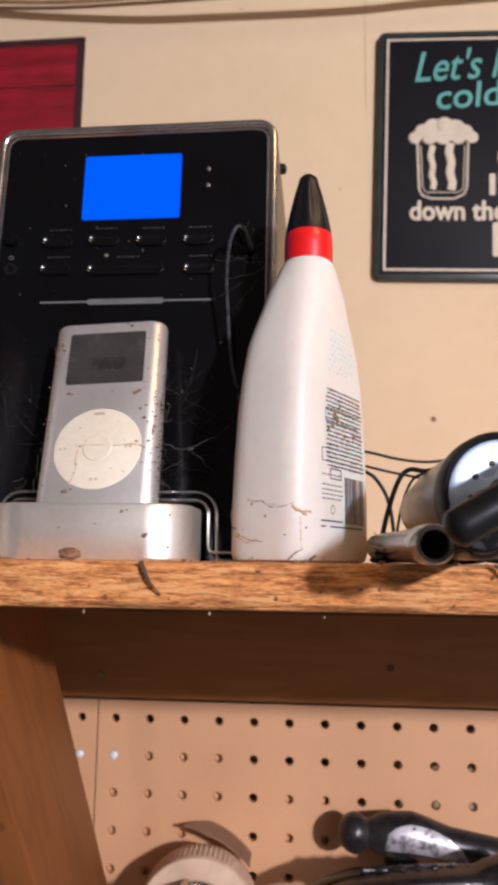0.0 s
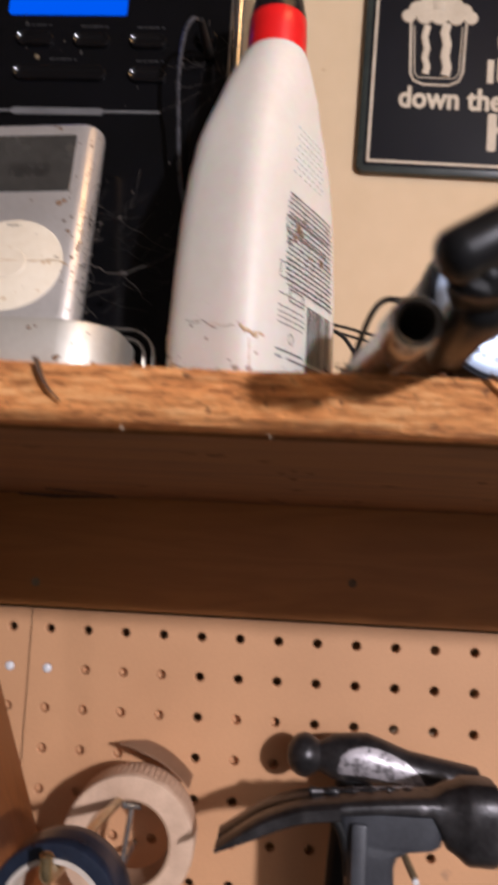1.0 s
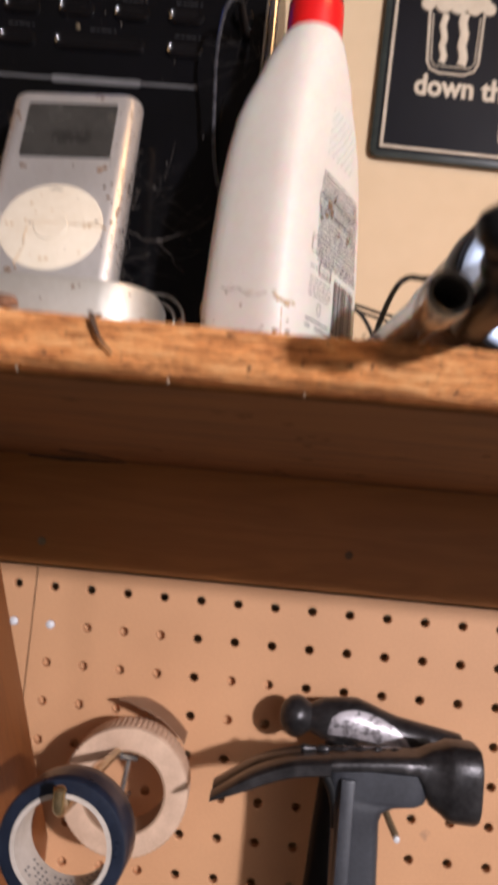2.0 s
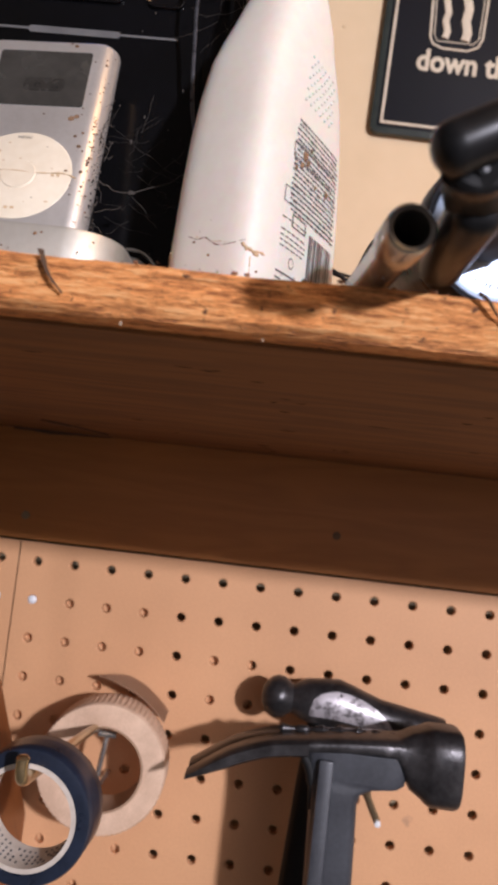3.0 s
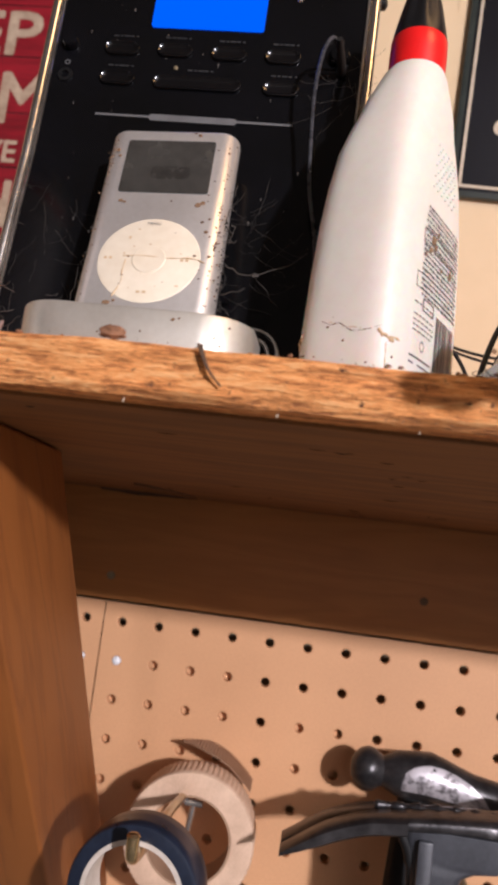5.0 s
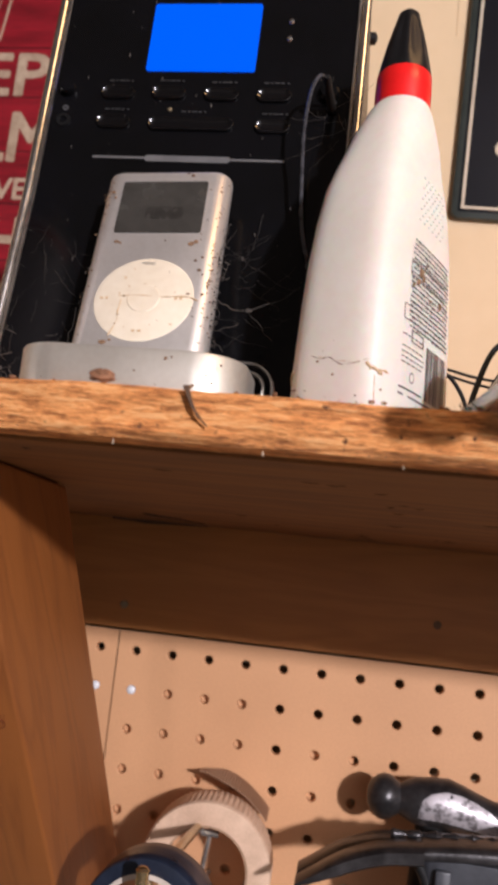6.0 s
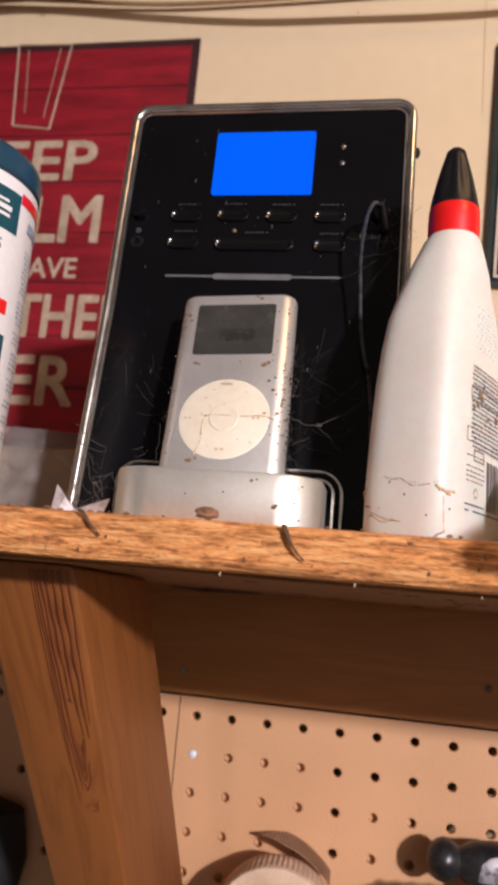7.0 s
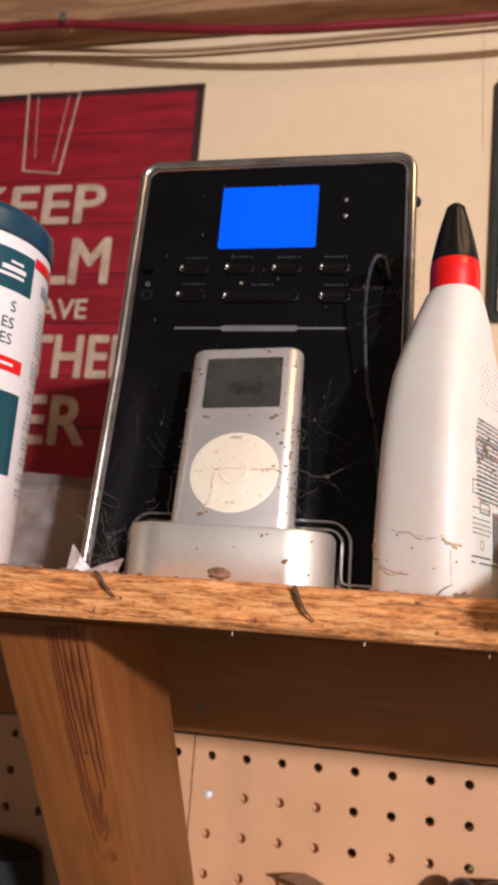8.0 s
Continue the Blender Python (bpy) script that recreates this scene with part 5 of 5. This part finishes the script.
for x, y, r in ((-0.001, 0.058, 0.006), (0.006, 0.064, 0.0075), (0.015, 0.068, 0.0085), (0.025, 0.069, 0.0090), (0.035, 0.067, 0.0085), (0.043, 0.063, 0.0075), (0.049, 0.058, 0.006), (0.012, 0.058, 0.007), (0.024, 0.059, 0.008), (0.037, 0.058, 0.007)):
    lathe(bm, [(0.0001, 0.0008), (r * 0.9, 0.0007), (r, 0)], S @ Matrix.Translation((MU + x, MV + y, 0.0018 + 0.00005 * x * 100)), 16)
part("foam", bm, CREAM2, sign, "cream foam")
bm = B()
for x, y, r in ((0.128, 0.135, 0.018), (0.124, 0.115, 0.017), (0.140, 0.125, 0.019)):
    lathe(bm, [(0.0001, 0.0008), (r * 0.95, 0.0007), (r, 0)], S @ Matrix.Translation((x, y, 0.0018 + r * 0.01)), 20)
part("round_motif", bm, CREAM2, sign, "plain cream rounded motif")
bm = B()
for k in range(4):
    box(bm, 0.100 + 0.008 * k, 0.105 + 0.008 * k, 0.079 + 0.002 * k, 0.099 + 0.002 * k, 0.0015, 0.0022, m=S)
part("scribble_bars", bm, CREAM2, sign, smooth=False)

solo("nail_hole", lathe(B(), [(0.0002, 0.0006), (0.0016, 0.0005), (0.0024, 0)], facing(0.106, WALL_Y, 1.736), 10), DIRT, "small brown nail hole in the wall", "nail hole", at=(0.106, WALL_Y, 1.736))
plain("trim", 0.0522, 0.0534, WALL_Y - 0.0006, WALL_Y + 0.01, 2.03, 2.171, BEAD)
for x, z, r in ((0.028, 1.951, 0.0016), (-0.065, 2.140, 0.0018), (-0.004, 1.967, 0.0013)):
    solo("wall_mark", lathe(B(), [(0.0002, 0.0005), (r * 0.7, 0.0004), (r, 0)], facing(x, WALL_Y, z), 9), STAIN, "small tan chip in the wall paint", "paint chip", at=(x, WALL_Y, z), group="wall marks")
solo("red_hose", sweep(B(), smooth_path([(-1.2, 0.588, 2.165), (-0.58, 0.590, 2.165), (-0.428, 0.590, 2.1620), (-0.356, 0.590, 2.1600), (-0.246, 0.590, 2.1455), (-0.145, 0.590, 2.1350), (-0.061, 0.590, 2.1325), (0.063, 0.590, 2.1315), (0.2, 0.590, 2.137), (0.8, 0.588, 2.15)], 8), 0.0044, 12), HOSE, "dark red rubber hose strung along the beam", "hose", at=(-0.2, 0.59, 2.15))
solo("tan_cable", sweep(B(), smooth_path([(-0.9, 0.622, 2.190), (-0.60, 0.626, 2.176), (-0.449, 0.626, 2.1690), (-0.369, 0.627, 2.1625), (-0.257, 0.629, 2.1535), (-0.152, 0.629, 2.1530), (-0.063, 0.629, 2.1545), (0.063, 0.628, 2.1570), (0.4, 0.627, 2.162)], 8), 0.0022, 8), TAN, "thin tan cable sagging along the wall behind the red hose", "cable", at=(-0.2, 0.628, 2.15))
nail = thing("nail", -0.353, 0.59, 2.158, "bright bent nail holding the hose", "nail")
part("shank", sweep(B(), [(-0.353, 0.600, 2.1600), (-0.353, 0.580, 2.1600), (-0.3525, 0.579, 2.1530)], 0.0014, 8), ZINC, nail)
part("nail_head", lathe(B(), [(0.0003, 0.001), (0.0035, 0.0006), (0.0036, -0.0006)], facing(-0.353, 0.579, 2.1605), 14), ZINC, nail)

# ---- things on the pegboard ----
hook = thing("peg_hook", -0.075, PEG_Y, 1.437, "long brass-coloured pegboard hook with an upturned tip", "hook")
part("arm", sweep(B(), smooth_path([(-0.0770, 0.556, 1.4030), (-0.0755, 0.46, 1.4185), (-0.0722, 0.372, 1.4325), (-0.0718, 0.354, 1.4355), (-0.0717, 0.3495, 1.4395), (-0.0717, 0.3490, 1.4450)], 6), 0.0026, 12), BRASS, hook)
part("tip", lathe(B(), [(0.0027, -0.001), (0.0028, 0.0002), (0.0020, 0.0012), (0.0003, 0.0014)], pose(-0.0717, 0.3490, 1.4453), 14), BRASS, hook)
hook2 = thing("wire_hook", -0.056, PEG_Y, 1.42, "steel wire hook with a short crossbar", "hook")
part("stem", sweep(B(), [(-0.0712, 0.5160, 1.4042), (-0.0752, 0.5140, 1.3690)], 0.0017, 8), ZINC, hook2)
part("crossbar", sweep(B(), [(-0.0765, 0.5150, 1.4046), (-0.0655, 0.5150, 1.4046)], 0.0020, 8), ZINC, hook2)
part("top_arm", sweep(B(), [(-0.0712, 0.5160, 1.4042), (-0.0705, 0.56, 1.4050)], 0.0017, 8), ZINC, hook2)
part("arm", sweep(B(), [(-0.0752, 0.5140, 1.3690), (-0.0752, 0.56, 1.3680)], 0.0017, 8), ZINC, hook2)


def roll(m, r_out, r_in, width, core, k=72, wave=0.0):
    bm = B()
    rows = []
    for r, h in ((r_in + core, 0), (r_out - 0.0018, 0), (r_out - 0.0006, 0.0003), (r_out, 0.0012), (r_out, width * 0.33), (r_out, width * 0.66), (r_out, width - 0.001), (r_out - 0.0006, width), (r_in + core, width)):
        rows.append([bm.verts.new(m @ Vector(((r + (wave if r > r_out - 0.001 else 0) * math.cos(k / 2 * a)) * math.cos(a), (r + (wave if r > r_out - 0.001 else 0) * math.cos(k / 2 * a)) * math.sin(a), h))) for a in (2 * math.pi * j / k for j in range(k))])
    for a, b in zip(rows, rows[1:] + rows[:1]):
        for j in range(k):
            bm.faces.new((a[j], a[(j + 1) % k], b[(j + 1) % k], b[j]))
    return bm


MT = pose(-0.0697, 0.4985, 1.3890, -90, 0, 2)
mask = thing("masking_tape_roll", -0.0697, 0.4985, 1.4135, "roll of tan masking tape hung on a hook", "tape roll", group="tape rolls")
part("tape", roll(MT, 0.0382, 0.0240, 0.026, 0.0012, 144, 0.00032), TAPES, mask, "ribbed tan tape layers")
part("core", ring_solid(B(), [(0.0240, 0.0002), (0.0253, 0.0002), (0.0253, 0.0258), (0.0240, 0.0258)], MT, 64), TAPE, mask, "cardboard core")
bm = B()
rings = []
for k in range(57):
    a = radians(-108 + 1.3 * k)
    f = min(1, k / 16)
    rr = 0.0388 + 0.0011 * (k % 2) + 0.0075 * max(0, (44 - k) / 44) ** 1.4
    near, far = 0.0265 + 0.010 * (1 - f), 0.038 + 0.015 * f
    mid = (near + far) / 2
    rings.append([MT @ Vector((rr * math.cos(a), rr * math.sin(a), h)) for h in (near, mid, far)] + [MT @ Vector(((rr - 0.0004) * math.cos(a), (rr - 0.0004) * math.sin(a), h)) for h in (far, mid, near)])
part("loose_strip", loft(bm, rings), TAPE, mask, "crinkled brown loose strip of tape")
VT = pose(-0.0722, 0.3625, 1.4168, -90, 0, -3)
vin = thing("black_tape_roll", -0.073, 0.364, 1.437, "roll of shiny black vinyl tape on a white core", "tape roll", group="tape rolls")
part("tape", roll(VT, 0.0280, 0.0200, 0.019, 0.0018, 72, 0.0), VINYL, vin, "shiny black vinyl layers")
core = part("core", ring_solid(B(), [(0.0200, -0.0003), (0.0220, -0.0003), (0.0220, 0.0193), (0.0200, 0.0193)], VT, 64), CORE, vin, "white printed paper core")
bm = B()
for i, h in enumerate((0.004, 0.007, 0.010, 0.014)):
    for k in range(18):
        if (k * 7 + i * 3) % 5:
            a = radians(20 + 7 * k)
            box(bm, -0.0007, 0.0007, -0.0004, 0.0004, -0.0001, 0.0001, m=VT @ Matrix.Translation((0.0198 * math.cos(a), 0.0198 * math.sin(a), h)) @ pose(0, 0, 0, 0, 0, math.degrees(a)) @ pose(0, 0, 0, 0, 90, 0))
part("core_print", bm, INK, core, smooth=False)


def hammer_claw():
    """Claw hammer hung by its head: claws to one side, striking face to the other."""
    h = thing("claw_hammer", 0.065, 0.475, 1.425, "dark steel claw hammer with a grey handle, hung on the pegboard", "hammer", group="hammers")
    yc = 0.473
    for side, drop in ((-1, 0.0), (1, -0.0012)):
        bm = B()
        pts = smooth_path([(-0.0162, yc + side * 0.0105, 1.4068 + drop), (-0.0080, yc + side * 0.0104, 1.4112 + drop), (0.0020, yc + side * 0.0102, 1.4166 + drop), (0.0140, yc + side * 0.0098, 1.4222 + drop), (0.0290, yc + side * 0.0090, 1.4270 + drop), (0.0480, yc + side * 0.0080, 1.4295 + drop)], 6)
        rings = []
        for i, p in enumerate(pts):
            f = i / (len(pts) - 1)
            thick, wide = 0.0012 + 0.0030 * min(1, 2.2 * f), 0.0070 + 0.0030 * f
            rings.append([p + Vector((0, wide * y, thick * z)) for y, z in ((-1, -0.7), (-0.8, -1), (0.8, -1), (1, -0.7), (1, 0.6), (0.7, 1), (-0.7, 1), (-1, 0.6))])
        part("claw", loft(bm, rings), STEEL, h)
    bm = B()
    rings = []
    for x, z, hz, hy in ((0.0420, 1.4288, 0.0034, 0.0150), (0.0500, 1.4298, 0.0040, 0.0145), (0.0680, 1.4316, 0.0042, 0.0140), (0.0860, 1.4328, 0.0044, 0.0138), (0.0960, 1.4326, 0.0052, 0.0134), (0.0990, 1.4300, 0.0088, 0.0130), (0.1040, 1.4268, 0.0150, 0.0132), (0.1100, 1.4258, 0.0178, 0.0146), (0.1128, 1.4252, 0.0196, 0.0166), (0.1150, 1.4250, 0.0204, 0.0172), (0.1275, 1.4250, 0.0206, 0.0174), (0.1298, 1.4250, 0.0196, 0.0166), (0.1308, 1.4250, 0.0168, 0.0140)):
        rings.append([(x, yc + hy * y0, z + hz * z0) for y0, z0 in rounded(2, 2, 0.62, 4)])
    part("poll", loft(bm, rings), STEEL, h, "chipped dark steel head and striking face")
    nubs = [(0.032 + 0.0017 * k, yc + 0.004, 1.4326 + 0.0030 * min(1, k / 25)) for k in range(40)]
    part("cast_ridge", sweep(B(), nubs, [0.0019 + 0.0007 * math.sin(k * 1.05) + 0.0003 * math.sin(k * 2.3) for k in range(40)], 10), STEEL, h, "lumpy forged ridge along the head")
    part("cheek_hole", lathe(B(), [(0.0001, 0.0004), (0.0013, 0.0003), (0.0016, -0.0006)], facing(0.1010, yc - 0.0122, 1.4345), 12), BLACK, h)
    bm = B()
    rings = []
    for z, x0, x1, hy in ((1.4285, 0.0470, 0.1015, 0.0100), (1.4200, 0.0492, 0.1018, 0.0100), (1.4140, 0.0505, 0.1012, 0.0100), (1.4118, 0.0510, 0.0980, 0.0100), (1.4105, 0.0512, 0.0860, 0.0104), (1.4070, 0.0515, 0.0785, 0.0108), (1.4020, 0.0520, 0.0768, 0.0112), (1.3850, 0.0525, 0.0775, 0.0112), (1.3500, 0.0535, 0.0785, 0.0115), (1.3000, 0.0545, 0.0790, 0.0125), (1.2200, 0.0550, 0.0810, 0.0130), (1.1500, 0.0545, 0.0820, 0.0130), (1.1300, 0.0565, 0.0800, 0.0110)):
        rings.append([((x0 + x1) / 2 + (x1 - x0) / 2 * a, yc - 0.002 + hy * b, z) for a, b in rounded(2, 2, 0.45, 4)])
    part("handle", loft(bm, rings), GREYH, h, "grey rubber-sleeved handle")
    part("handle_rib", box(B(), 0.0540, 0.0622, yc - 0.0148, yc - 0.008, 1.16, 1.4240, 0.0015), GREYH, h)
    part("neck_fillet", sweep(B(), smooth_path([(0.0385, yc - 0.006, 1.4262), (0.0455, yc - 0.007, 1.4235), (0.0498, yc - 0.007, 1.4170), (0.0522, yc - 0.007, 1.4080), (0.0532, yc - 0.007, 1.3960)], 5), [0.0018] * 6 + [0.0030] * 9 + [0.0024] * 6, 10), RUBBER, h, "black rubber fillet under the head")
    return h


hammer_claw()


def hammer_ball():
    h = thing("ball_peen_hammer", 0.06, 0.515, 1.445, "black ball-peen hammer with a worn bright cheek, hung behind", "hammer", group="hammers")
    yc = 0.526
    bm = B()
    prof = [(0.0200, 0.0004), (0.0205, 0.0050), (0.0225, 0.0085), (0.0260, 0.0115), (0.0300, 0.0128), (0.0340, 0.0122), (0.0375, 0.0098), (0.0395, 0.0086), (0.0420, 0.0100), (0.0480, 0.0128), (0.0580, 0.0140), (0.0680, 0.0145), (0.0760, 0.0136), (0.0840, 0.0122), (0.0940, 0.0108), (0.1100, 0.0112), (0.1280, 0.0118), (0.1340, 0.0118), (0.1360, 0.0090)]
    rings = []
    for x, r in prof:
        zc = 1.4375 - 0.20 * max(0, x - 0.068)
        rings.append([(x, yc + r * math.cos(a), zc + r * math.sin(a)) for a in (2 * math.pi * k / 24 for k in range(24))])
    part("head", loft(bm, rings), STEEL, h, "blackened steel head")
    bm = B()
    rings = []
    for x, top in ((0.0500, -0.0030), (0.0520, 0.0040), (0.0570, 0.0078), (0.0650, 0.0098), (0.0740, 0.0098), (0.0830, 0.0085), (0.0910, 0.0060), (0.0980, 0.0015), (0.1020, -0.0035)):
        rr = 0.0005 + float(np.interp(x, [p[0] for p in prof], [p[1] for p in prof]))
        zc = 1.4375 - 0.20 * max(0, x - 0.068)
        lo, hi = -0.0065, max(top, -0.0055)
        rings.append([(x, yc - math.sqrt(max(rr * rr - (lo + (hi - lo) * k / 6) ** 2, 0)), zc + lo + (hi - lo) * k / 6) for k in range(7)])
    part("worn_cheek", loft(bm, rings, closed=False, caps=False), WORN, h, "worn bright patch")
    part("handle", loft(B(), [[(x + 0.011 * a, yc + 0.008 * b, z) for a, b in rounded(2, 2, 0.8, 4)] for z, x in ((1.436, 0.062), (1.41, 0.060), (1.38, 0.0575), (1.30, 0.052), (1.15, 0.042))]), RUBBER, h, "black handle")
    return h


hammer_ball()
pin = thing("peg_hook", 0.0975, PEG_Y, 1.372, "short steel peg hook with a bright tip", "hook")
part("arm", sweep(B(), smooth_path([(0.0905, 0.556, 1.3880), (0.0925, 0.545, 1.3820), (0.0960, 0.535, 1.3745), (0.0990, 0.529, 1.3695)], 4), [0.0030] * 6 + [0.0024] * 7, 8), BRASSY, pin)
part("tip", lathe(B(), [(0.0002, 0.0012), (0.0019, 0.0008), (0.0021, -0.0010)], facing(0.0995, 0.5275, 1.3680), 12), WHITE, pin)

# black tool hanging further along
bm = B()
rings = []
for z, x0, x1, hy in ((1.4320, -0.335, -0.262, 0.018), (1.4280, -0.345, -0.250, 0.024), (1.3990, -0.350, -0.244, 0.026), (1.3640, -0.345, -0.250, 0.024), (1.3140, -0.325, -0.270, 0.020), (1.20, -0.320, -0.280, 0.018)):
    rings.append([((x0 + x1) / 2 + (x1 - x0) / 2 * a, 0.5255 + hy * b, z) for a, b in rounded(2, 2, 0.9, 6)])
solo("black_tool_case", loft(bm, rings), RUBBER, "matt black tool case hung on the pegboard", "tool case", at=(-0.3, 0.5255, 1.45))
